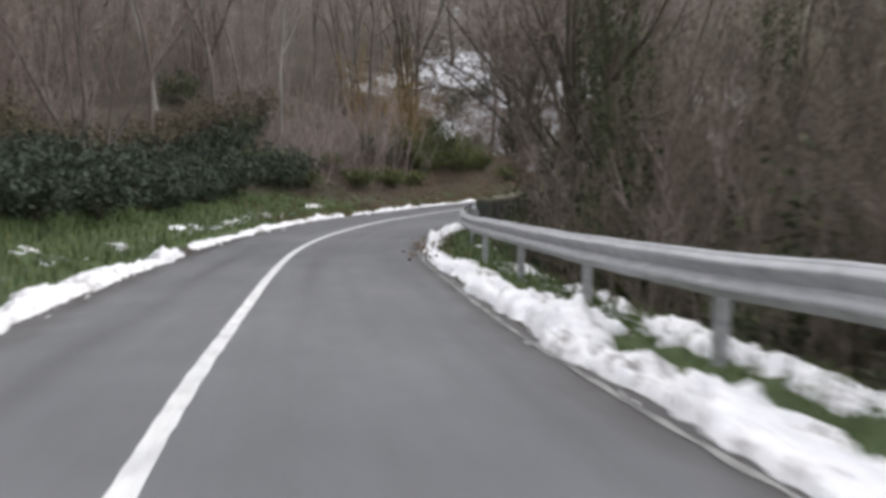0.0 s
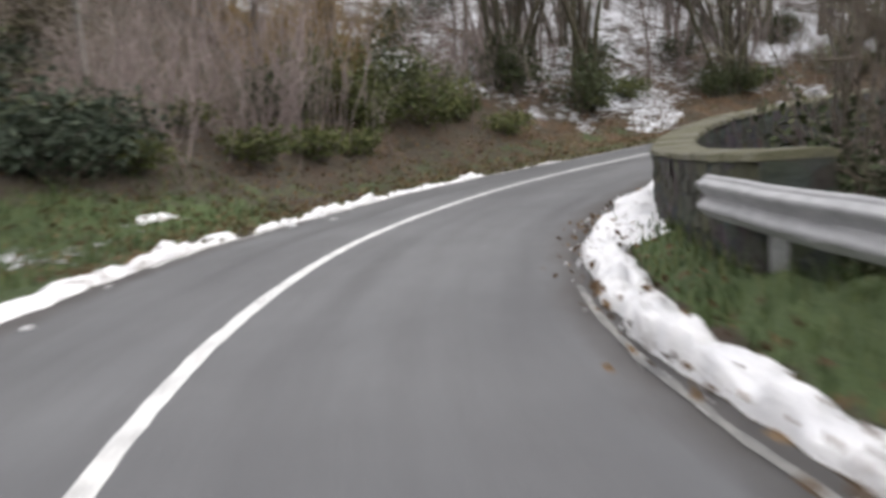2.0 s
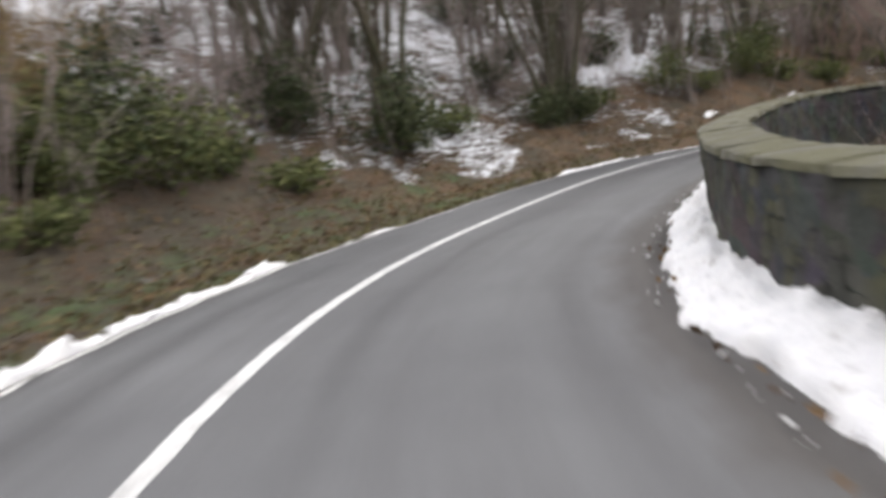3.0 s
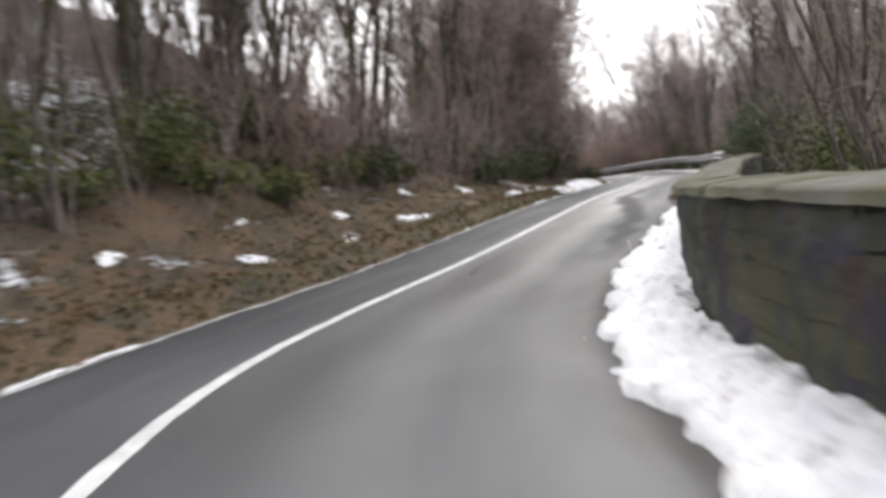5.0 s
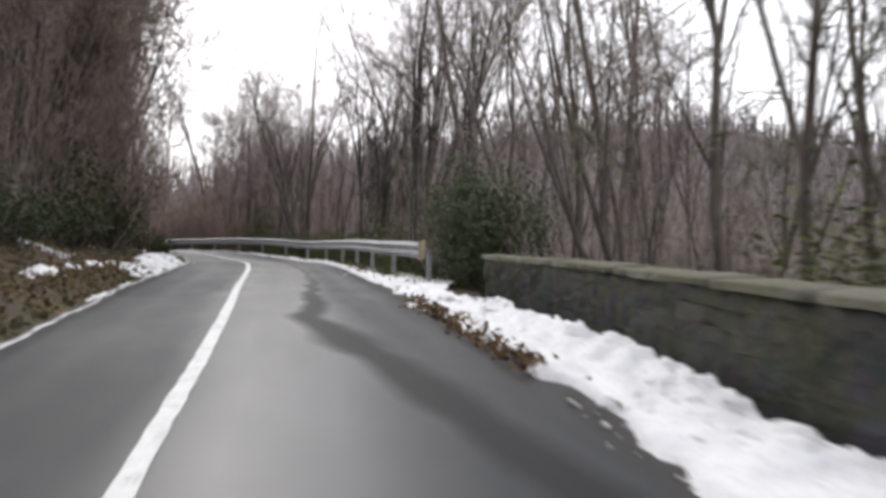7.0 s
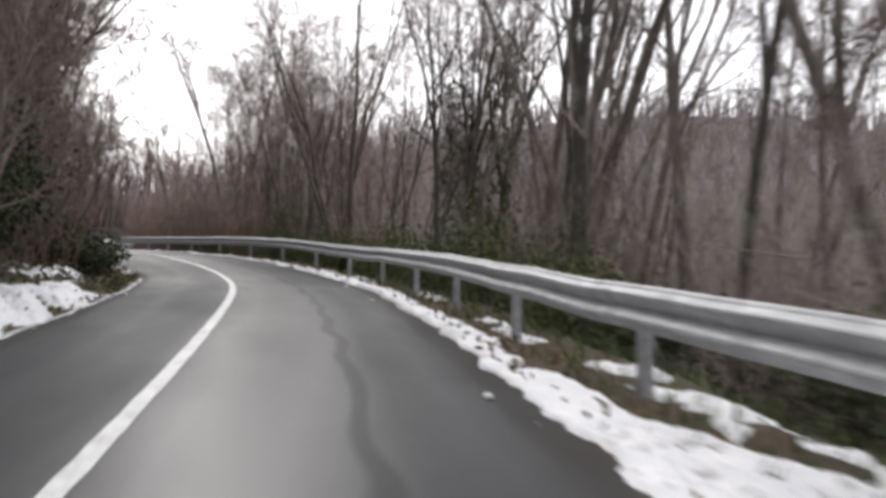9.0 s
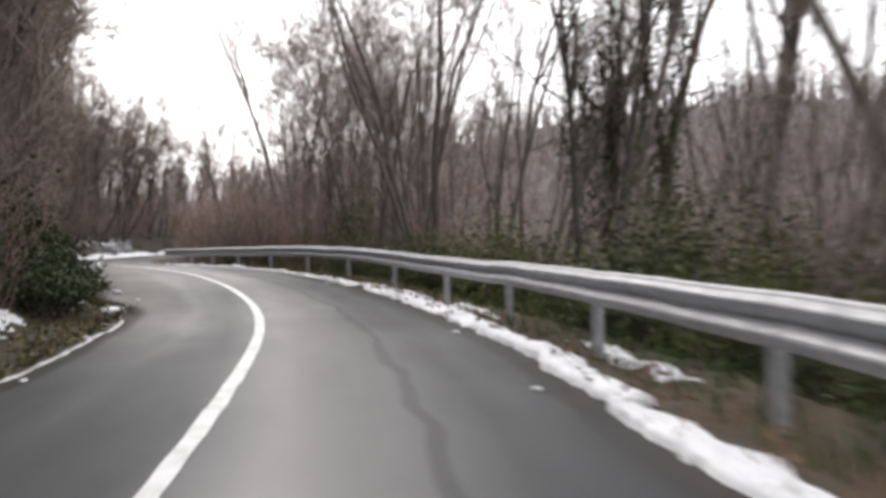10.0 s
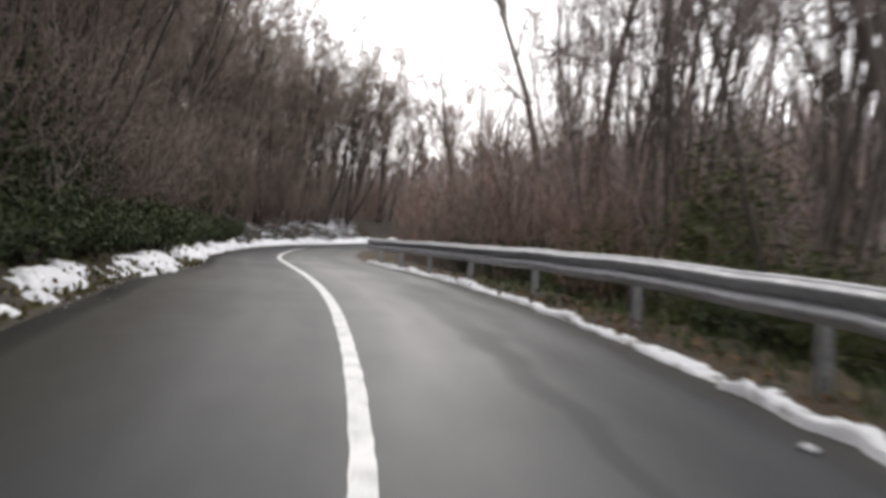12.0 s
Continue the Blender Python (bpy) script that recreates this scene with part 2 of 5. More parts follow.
def bark_material(name, dark, light, moss=0.0):
    n = Nodes(name, 0.9)
    grain = n.noise(9, 5, (1, 1, 0.22))
    base = n.ramp(grain, [(0.3, dark), (0.72, light)])
    lichen = n.ramp(n.noise(3.2, 5), [(0.55, 0.0), (0.66, 0.6)])
    base = n.mix(lichen, base, (0.22, 0.23, 0.20))
    if moss:
        base = n.mix(n.ramp(n.noise(1.4, 4, (1, 1, 0.4)), [(0.5 - moss * 0.2, 0.0), (0.72, 0.85)]), base, (0.055, 0.066, 0.022))
    n.colour(n.mix(n.math("MULTIPLY", n.random(), 0.35), base, dark))
    n.bump(grain, 0.8, 0.03)
    return n.m


def twig_material(name, a, b):
    n = Nodes(name, 0.85)
    n.colour(n.mix(n.random(), n.ramp(n.island(), [(0.0, a), (1.0, b)]), n.ramp(n.noise(0.5, 2), [(0.3, b), (0.7, a)])))
    return n.m


def leaf_material(name, a, b, c):
    n = Nodes(name, 0.75)
    n.b.inputs["Specular IOR Level"].default_value = 0.3
    n.colour(n.mix(n.math("MULTIPLY", n.random(), 0.4), n.ramp(n.island(), [(0.0, a), (0.55, b), (1.0, c)]), a))
    return n.m


ASPHALT, PAINT, WORN, EDGE, GROUND, SNOW = asphalt_material(), paint_material(), worn_paint_material("worn_edge_paint", 0.44), worn_paint_material("pale_edge_paint", 0.385), ground_material(), snow_material()
STONE, STONES = stone_material("wall_stone", False), stone_material("far_wall_stone", True)
STEEL, PLATE, WALL, COPING = steel_material(), end_plate_material(), wall_material(), coping_material()
BARK = bark_material("grey_brown_bark", (0.078, 0.064, 0.055), (0.230, 0.196, 0.170))
PALE = bark_material("pale_bark", (0.16, 0.15, 0.135), (0.42, 0.40, 0.37))
MOSSY = bark_material("mossy_bark", (0.038, 0.031, 0.021), (0.132, 0.108, 0.078), 0.6)
# Bark darkened to put the crowded wood's shade into stems lit by open sky.
SHADEBARK = bark_material("shade_dark_bark", (0.030, 0.025, 0.021), (0.095, 0.080, 0.068))
TWIGS = twig_material("purple_brown_twigs", (0.186, 0.149, 0.136), (0.330, 0.272, 0.254))
# Twig colour greyed to paint distance haze onto the ridge wood.
HAZETWIG = twig_material("haze_grey_twigs", (0.185, 0.156, 0.158), (0.330, 0.288, 0.296))
DUSK = twig_material("dark_grey_twigs", (0.142, 0.108, 0.088), (0.262, 0.205, 0.170))
# Darker twig colour that paints in the shade of the right-hand wood.
SHADETWIG = twig_material("shade_brown_twigs", (0.070, 0.055, 0.042), (0.150, 0.120, 0.090))
MOSSTWIG = twig_material("mossy_olive_twigs", (0.120, 0.112, 0.076), (0.240, 0.222, 0.158))
RUST = twig_material("russet_twigs", (0.185, 0.120, 0.098), (0.335, 0.226, 0.184))
OCHRE = twig_material("ochre_stems", (0.13, 0.085, 0.035), (0.28, 0.19, 0.075))
LAUREL = leaf_material("evergreen_leaves", (0.022, 0.034, 0.022), (0.048, 0.066, 0.042), (0.088, 0.106, 0.068))
IVY = leaf_material("ivy_leaves", (0.028, 0.041, 0.018), (0.058, 0.074, 0.030), (0.108, 0.116, 0.054))
OLIVE = leaf_material("olive_leaves", (0.050, 0.066, 0.022), (0.102, 0.122, 0.040), (0.185, 0.186, 0.070))
BROWNED = leaf_material("browned_hedge_leaves", (0.060, 0.052, 0.032), (0.105, 0.090, 0.055), (0.17, 0.150, 0.095))
YEW = leaf_material("yew_needles", (0.074, 0.092, 0.052), (0.108, 0.130, 0.073), (0.160, 0.180, 0.105))
DRY = leaf_material("withered_leaves", (0.080, 0.050, 0.028), (0.145, 0.090, 0.046), (0.25, 0.165, 0.085))
DRYGRASS = leaf_material("withered_grass", (0.075, 0.070, 0.030), (0.130, 0.115, 0.052), (0.21, 0.175, 0.090))
GRASS = leaf_material("winter_grass", (0.036, 0.062, 0.020), (0.082, 0.122, 0.036), (0.20, 0.20, 0.085))

# ---- the road's line: heading in degrees and height, every 4 m from 16 m behind the start ----
STEP, BACK = 4.0, 16.0
HEADING = [9.5, 9.2, 8.8, 8.2, 7.61, 4.62, 3.11, 2.6, 1.26, -4.05, -12.86, -21.89, -31.46, -42.14, -51.69, -59.38, -70.74, -81.83, -86.32, -86.79, -87.1, -86.2, 
    -85.46, -86.13, -85.89, -84.91, -83.71, -81.05, -77.12, -72.42, -68.28, -66.42, -64.25, -62.69, -62.5, -62.5, -65.7, -68.8, -72, -77.7, -83.4, -89.1, 
    -93.5, -96.4, -99.3, -102.3, -103.6, -104.4]
LEVEL = [1, 0.75, 0.5, 0.25, 0, -0.262, -0.501, -0.685, -0.884, -1.024, -1.078, -1.078, -1.057, -0.969, -0.843, -0.655, -0.491, -0.431, -0.333, -0.153, 0.057, 
    0.252, 0.386, 0.495, 0.61, 0.722, 0.816, 0.886, 0.951, 1.083, 1.246, 1.379, 1.462, 1.523, 1.55, 1.58, 1.61, 1.66, 1.73, 1.81, 1.89, 1.96, 2.05, 2.16, 
    2.27, 2.38, 2.49, 2.6]


def eased(keys, s):
    """A smooth curve through keys that lie STEP apart."""
    k = np.asarray(keys, float)
    e = np.r_[2 * k[0] - k[1], k, 2 * k[-1] - k[-2]]
    u = np.clip((np.asarray(s, float) + BACK) / STEP, 0, len(k) - 1.001)
    i = u.astype(int)
    t = u - i
    a, b, c, d = e[i], e[i + 1], e[i + 2], e[i + 3]
    return 0.5 * (2 * b + (c - a) * t + (2 * a - 5 * b + 4 * c - d) * t**2 + (3 * b - a - 3 * c + d) * t**3)


LINE_S = np.arange(-BACK, 172.01, 0.25)
turn = np.radians(eased(HEADING, LINE_S))
mids = np.radians(eased(HEADING, LINE_S[:-1] + 0.125))
LINE_X = np.r_[0, np.cumsum(-np.sin(mids) * 0.25)]
LINE_Y = np.r_[0, np.cumsum(np.cos(mids) * 0.25)]
zero = int(BACK / 0.25)
LINE_X += 0.450 - LINE_X[zero]
LINE_Y += -2.633 - LINE_Y[zero]
LINE_Z = eased(LEVEL, LINE_S)


def on_road(s, o, h=0.0):
    """World places at s along the centre line, o to its right and h over the road; arrays or numbers."""
    s, o, h = np.broadcast_arrays(np.asarray(s, float), np.asarray(o, float), np.asarray(h, float))
    a = np.interp(s, LINE_S, turn)
    return np.stack([np.interp(s, LINE_S, LINE_X) + o * np.cos(a), np.interp(s, LINE_S, LINE_Y) + o * np.sin(a), np.interp(s, LINE_S, LINE_Z) + h], -1)


def along(x, y):
    """The s, o and road height nearest to plan places."""
    x, y = np.ravel(x), np.ravel(y)
    best = np.empty(len(x), int)
    for k in range(0, len(x), 4000):
        d = (x[k:k + 4000, None] - LINE_X[None, ::2]) ** 2 + (y[k:k + 4000, None] - LINE_Y[None, ::2]) ** 2
        best[k:k + 4000] = d.argmin(1) * 2
    a = turn[best]
    o = (x - LINE_X[best]) * np.cos(a) + (y - LINE_Y[best]) * np.sin(a)
    far = np.hypot(x - LINE_X[best], y - LINE_Y[best])
    return LINE_S[best], np.where(o < 0, -far, far), LINE_Z[best]


def smooth(x, a, b):
    t = np.clip((np.asarray(x, float) - a) / (b - a), 0, 1)
    return t * t * (3 - 2 * t)


def wobble(x, scale, seed=0):
    """Cheap smooth noise along a line, about -1 to 1."""
    x = np.asarray(x, float) / scale + seed * 17.31
    return 0.5 * np.sin(x * 6.1 + 1.7 * np.sin(x * 2.3)) + 0.3 * np.sin(x * 13.7 + seed) + 0.2 * np.sin(x * 29.3 + 2 * seed)


TABLE = np.random.default_rng(77).uniform(-1, 1, (64, 64))


def value_noise(x, y, scale, seed=0):
    """Smooth random relief over the plan, -1 to 1."""
    x, y = np.asarray(x, float) / scale + seed * 7.13, np.asarray(y, float) / scale + seed * 3.71
    i, j = np.floor(x).astype(int), np.floor(y).astype(int)
    u, v = x - i, y - j
    u, v = u * u * (3 - 2 * u), v * v * (3 - 2 * v)
    i0, j0, i1, j1 = i % 64, j % 64, (i + 1) % 64, (j + 1) % 64
    return (TABLE[i0, j0] * (1 - u) + TABLE[i1, j0] * u) * (1 - v) + (TABLE[i0, j1] * (1 - u) + TABLE[i1, j1] * u) * v


def relief(x, y, scale, seed=0, octaves=4):
    return sum(value_noise(x, y, scale / 2**k, seed + 5 * k) / 1.8**k for k in range(octaves)) / 1.6


LEFT, RIGHT = -1.97, 2.62


def left_edge(s):
    return LEFT + 0.20 * smooth(s, 27, 33) * (1 - smooth(s, 68, 76)) + 0.18 * smooth(s, 37, 42) * (1 - smooth(s, 45, 50)) - 0.85 * smooth(s, 97.5, 101) * (1 - smooth(s, 112, 119)) + 0.05 * wobble(s, 3.0, 1)


def right_edge(s):
    return RIGHT + 0.18 * smooth(s, 26, 30) * (1 - smooth(s, 38, 44)) + 0.04 * wobble(s, 2.6, 2)


def rise(s, o, x, y):
    """Height of the ground over the road, off the asphalt."""
    left = np.maximum(0, -o + left_edge(s))
    slope = 0.34 + 0.20 * smooth(s, 24, 34)
    hill = 0.10 * np.minimum(left, 1.2) + slope * np.clip(left - 1.2, 0, 16) + 0.42 * np.clip(left - 17.2, 0, 40)
    apron = smooth(s, 88, 93) * (1 - smooth(s, 100, 103))
    low = np.maximum(0, left - 0.95 * apron)
    ledge = 0.04 * apron * smooth(left, 0.05, 0.3) + 0.24 * smooth(low, 0.05, 0.55) + 0.16 * np.clip(low - 0.5, 0, 1.2) + 0.42 * np.clip(low - 1.5, 0, 7) + 0.08 * np.clip(left - 8.5, 0, 50)
    past = smooth(s - 0.8 * np.clip(left - 3, 0, 16), 66, 84)
    up = hill * (1 - past) + ledge * past + 0.22 * smooth(s, 44, 50) * (1 - past) * smooth(left, 0.05, 0.5)
    up += smooth(left, 0.8, 4.0) * (0.55 * relief(x, y, 4.5, 3) + 0.12 * relief(x, y, 1.4, 4))
    right = np.maximum(0, o - right_edge(s))
    walled = smooth(s, 23, 25) * smooth(right, 0.9, 1.1) * (1 - smooth(s, 71, 73.5))
    open_verge = -0.02 - 0.05 * np.minimum(right, 1.3) - (0.42 - 0.34 * smooth(s, 108, 122)) * np.clip(right - 1.5, 0, 14)
    open_verge = open_verge + 0.26 * smooth(s, 16, 22) * (1 - smooth(s, 27, 30)) * smooth(right, 0.3, 1.05)
    inner = -0.02 - 1.5 * smooth(right, 1.1, 1.8) - 0.22 * np.clip(right - 1.8, 0, 14)
    down = open_verge * (1 - walled) + inner * walled
    down += smooth(right, 2.0, 5.0) * 0.5 * relief(x, y, 5.0, 6)
    # the far side of the valley climbs to a wooded ridge
    ridge = 50 * np.exp(-(((x - 370) / 115) ** 2) - ((y + 75) / 185) ** 2) + 16 * np.exp(-(((x - 150) / 150) ** 2) - ((y + 330) / 110) ** 2)
    # past the road's last known place both sides run together
    beyond = np.maximum(0, (x - LINE_X[-1]) * -math.sin(turn[-1]) + (y - LINE_Y[-1]) * math.cos(turn[-1])) * (s > 171.5)
    far = smooth(beyond, 10, 60)
    down += np.maximum(smooth(right, 20, 60), far) * (ridge + 5 * relief(x, y, 70, 9))
    up = up * (1 - far) + np.maximum(smooth(left, 30, 80), far) * ridge
    part_right = np.where(beyond > 0, smooth(o, -0.4 * beyond - 0.01, 0.4 * beyond + 0.01), o >= 0)
    return up * (1 - part_right) + down * part_right


def covers(s, o, x, y):
    """How much grass and snow lie on the ground."""
    left, right = -o + LEFT, o - RIGHT
    grass = np.where(o < 0, (1 - smooth(s, 24, 33)) * smooth(left, 0.1, 0.6) * (1 - smooth(left, 2.6, 4.0)),
                     (1 - smooth(s, 26.5, 29.5)) * smooth(right, 0.2, 0.7) * (1 - smooth(right, 2.5, 4)))
    grass = grass + 0.47 * smooth(s, 26, 31) * (1 - smooth(s, 44, 50)) * (o < 0) * (1 - smooth(left, 1.2, 3.0)) + 0.42 * smooth(s, 48, 56) * (1 - smooth(s, 60, 100)) * (o < 0) * (left < 1.3) + 0.36 * (s > 74) * (right > 0.3) * (right < 3.5)
    snow = np.where(o < 0, 0.25 + 0.25 * smooth(left, 0.9, 2.6) * smooth(s, 37, 44) * (1 - 0.75 * smooth(s, 50, 58)) * (1 - 0.45 * smooth(left, 7, 12)) + 0.23 * (1 - 0.7 * smooth(left, 9.5, 13)) * smooth(left, 3.6, 6.0) * smooth(s, 39, 44) * (1 - smooth(s, 62, 70)), 0.26 + 0.15 * smooth(right, 14, 30))
    for s0, o0, rs, ro, much in ((42, 6.0, 1.7, 1.4, 0.42), (46.2, 1.9, 1.0, 1.3, 0.42), (54.5, 4.6, 0.9, 0.7, 0.3), (46, 6.2, 2.5, 1.2, 0.16), (50, 8.5, 2.6, 1.8, 0.26), (56, 5.0, 2.2, 1.3, 0.30), (45, 11, 3, 2, 0.30), (39, 10, 2, 1.5, 0.3),
                                 (43.5, 1.6, 0.6, 0.7, 0.22), (50.8, 1.2, 0.8, 0.5, 0.26), (55, 1.4, 1.2, 0.5, 0.25), (40, 2.0, 0.5, 0.5, 0.2), (52.5, 1.8, 0.8, 0.6, 0.22)):
        snow = snow + much * (o < 0) * np.exp(-(((s - s0) / rs) ** 2) - ((left - o0) / ro) ** 2)
    snow = snow + 0.27 * (o < 0) * smooth(s, 3, 8) * (1 - smooth(s, 27, 32)) * np.exp(-(((left - 1.25) / 0.55) ** 2)) + 0.26 * (o > 0) * smooth(s, -4, 1) * (1 - smooth(s, 15, 20)) * np.exp(-(((right - 1.35) / 0.6) ** 2))
    snow = snow + 0.22 * (o < 0) * smooth(s, 74, 80) * np.exp(-(((left - 1.5) / 0.8) ** 2)) * (1 - smooth(s, 94, 98)) + 0.21 * (o < 0) * smooth(s, 116, 122) * (1 - smooth(s, 156, 164)) * smooth(left, 0.4, 0.9) * (1 - smooth(left, 4, 6))
    snow = np.minimum(snow, 0.517 + 0.035 * (o < 0) * smooth(s, 40, 44) * (1 - smooth(s, 60, 66)) * smooth(left, 3.5, 5.5))
    snow = snow - 0.16 * (o < 0) * (1 - smooth(s, 20, 34)) * smooth(left, 2.0, 3.0) * (1 - smooth(left, 9, 14)) + 0.165 * (o < 0) * smooth(s, 57, 60) * (s < 78) * smooth(left, 0.5, 1.0) * (1 - smooth(left, 2.6, 4.2))
    for s0, o0, rs, ro, much in ((45.2, 1.5, 0.8, 0.9, 0.075), (46.4, 2.7, 0.9, 1.1, 0.085), (40.8, 6.0, 1.5, 1.1, 0.07), (54.2, 5.2, 1.6, 1.0, 0.06), (36.6, 1.0, 0.8, 0.25, 0.05), (49.2, 1.0, 1.0, 0.4, 0.06), (51.6, 0.9, 0.7, 0.3, 0.06)):
        snow = snow + (much + np.maximum(0, 0.50 - snow)) * (o < 0) * np.exp(-(((s - s0) / rs) ** 2) - ((left - o0) / ro) ** 2)
    rust = np.where(o < 0, (0.35 * smooth(s, 32, 37) + 0.65 * smooth(s, 39, 44)) * (1 - smooth(s, 74, 90)) * (1 - smooth(left, 7, 14)), 0.15 + 0.5 * (s > 76) * (right < 1.6))
    return grass, snow, rust


# ---- building helpers ----
def mesh_of(name, verts, faces, material, smooth_faces=True):
    me = bpy.data.meshes.new(name)
    me.from_pydata(verts if isinstance(verts, list) else verts.tolist(), [], faces if isinstance(faces, list) else faces.tolist())
    me.materials.append(material)
    if smooth_faces:
        me.polygons.foreach_set("use_smooth", [True] * len(me.polygons))
    me.update()
    return me


def place_part(name, me, parent, label=""):
    ob = new(name, me)
    ob.parent = parent
    return tagged(ob, label)


def grid_faces(rows, cols, flip=False):
    i = np.arange(rows - 1)[:, None] * cols + np.arange(cols - 1)[None]
    f = np.stack([i, i + 1, i + cols + 1, i + cols], -1).reshape(-1, 4)
    return f[:, ::-1] if flip else f


def add_cover(me, grass, snow, rust):
    col = me.color_attributes.new("cover", "FLOAT_COLOR", "POINT")
    c = np.zeros((len(me.vertices), 4), np.float32)
    c[:, 0], c[:, 1], c[:, 2], c[:, 3] = np.clip(grass, 0, 1), np.clip(snow, 0, 1), np.clip(rust, 0, 1), 1
    col.data.foreach_set("color", c.ravel())


class Tubes:
    """Collects tapered tubes into one mesh."""

    def __init__(self):
        self.v, self.f, self.tip, self.n = [], [], [], 0

    def add(self, pts, radii, sides):
        pts = np.asarray(pts, float)
        d = np.gradient(pts, axis=0)
        d /= np.linalg.norm(d, axis=1)[:, None] + 1e-9
        ref = np.where(np.abs(d[:, 2:3]) > 0.85, np.array([[1.0, 0, 0]]), np.array([[0, 0, 1.0]]))
        if len(pts) > 1:
            ref[:] = ref[0]
        a = np.cross(d, ref)
        a /= np.linalg.norm(a, axis=1)[:, None] + 1e-9
        b = np.cross(d, a)
        ang = np.arange(sides) * 2 * np.pi / sides
        ring = a[:, None] * np.cos(ang)[None, :, None] + b[:, None] * np.sin(ang)[None, :, None]
        self.v.append((pts[:, None] + ring * np.asarray(radii, float)[:, None, None]).reshape(-1, 3))
        i = np.arange(len(pts) - 1)[:, None] * sides
        j = np.arange(sides)[None]
        k = (j + 1) % sides
        self.f.append((np.stack([i + j, i + k, i + sides + k, i + sides + j], -1).reshape(-1, 4)) + self.n)
        self.n += len(pts) * sides

    def spike(self, pts, radius):
        """A thin pointed twig between two places."""
        a, b = pts[0], pts[-1]
        d = (b - a) / (np.linalg.norm(b - a) + 1e-9)
        u = np.cross(d, [0.31, 0.83, 0.46])
        u /= np.linalg.norm(u) + 1e-9
        w = np.cross(d, u)
        ring = [a + radius * (math.cos(q) * u + math.sin(q) * w) for q in (0.0, 2.094, 4.189)]
        self.v.append(np.array([*ring, b]))
        k = self.n
        self.tip.append(np.array([[k, k + 1, k + 3], [k + 1, k + 2, k + 3], [k + 2, k, k + 3]]))
        self.n += 4

    def whip(self, pts, radii):
        """A thin branch that ends in a point; one radius for each place but the last."""
        self.add(pts[:-1], radii, 3)
        k = self.n - 3
        self.v.append(np.array([pts[-1]]))
        self.tip.append(np.array([[k, k + 1, self.n], [k + 1, k + 2, self.n], [k + 2, k, self.n]]))
        self.n += 1

    def pattern(self):
        tips = np.concatenate(self.tip) if self.tip else np.zeros((0, 3), int)
        return np.concatenate(self.v), np.concatenate(self.f), tips

    def mesh(self, name, material):
        v, f, tips = self.pattern()
        return mesh_of(name, v, f.tolist() + tips.tolist(), material)


def repeated(name, patterns, places, turns, sizes, picks, material):
    """One mesh that repeats small patterns of tubes at many places."""
    vs, fs, n = [], [], 0
    for k, (pv, pf, pt) in enumerate(patterns):
        m = np.flatnonzero(picks == k)
        if not len(m):
            continue
        ca, sa = np.cos(turns[m])[:, None], np.sin(turns[m])[:, None]
        v = np.stack([pv[None, :, 0] * ca - pv[None, :, 1] * sa, pv[None, :, 0] * sa + pv[None, :, 1] * ca, pv[None, :, 2] + 0 * ca], -1)
        v = v * sizes[m][:, None, None] + places[m][:, None]
        shift = (np.arange(len(m)) * len(pv))[:, None, None] + n
        vs.append(v.reshape(-1, 3))
        fs += (pf[None] + shift).reshape(-1, 4).tolist() + (pt[None] + shift).reshape(-1, 3).tolist()
        n += len(m) * len(pv)
    return mesh_of(name, np.concatenate(vs), fs, material)


def leaves_mesh(name, rng, centres, size, material, droop=0.3):
    """Folded leaf blades round the given centres."""
    n = len(centres)
    d = rng.normal(size=(n, 3))
    d[:, 2] -= droop
    d /= np.linalg.norm(d, axis=1)[:, None]
    up = rng.normal(size=(n, 3)) + [0, 0, 1.2]
    side = np.cross(d, up)
    side /= np.linalg.norm(side, axis=1)[:, None] + 1e-9
    nor = np.cross(side, d)
    ln = size * rng.uniform(0.6, 1.35, (n, 1))
    w = ln * 0.34
    v = np.stack([centres, centres + d * ln * 0.5 + side * w + nor * w * 0.35, centres + d * ln, centres + d * ln * 0.5 - side * w + nor * w * 0.35], 1).reshape(-1, 3)
    i = np.arange(n)[:, None] * 4
    f = np.concatenate([np.concatenate([i, i + 1, i + 2], 1), np.concatenate([i, i + 2, i + 3], 1)])
    return mesh_of(name, v, f, material, False)


def bent(rng, start, way, length, steps, wander, lift=0.0):
    """A wandering stem from start."""
    pts, d = [np.array(start, float)], np.array(way, float)
    d /= np.linalg.norm(d)
    for _ in range(steps):
        d = d + rng.normal(size=3) * wander + np.array([0, 0, lift])
        d /= np.linalg.norm(d)
        pts.append(pts[-1] + d * length / steps)
    return np.array(pts)


def at_length(pts, u):
    x = u * (len(pts) - 1)
    i = min(int(x), len(pts) - 2)
    return pts[i] + (x - i) * (pts[i + 1] - pts[i]), pts[i + 1] - pts[i]


def sideways(rng, way, spread):
    """A direction that leaves way by about spread radians."""
    way = way / np.linalg.norm(way)
    r = rng.normal(size=3)
    r -= way * (r @ way)
    r /= np.linalg.norm(r) + 1e-9
    return way * math.cos(spread) + r * math.sin(spread)


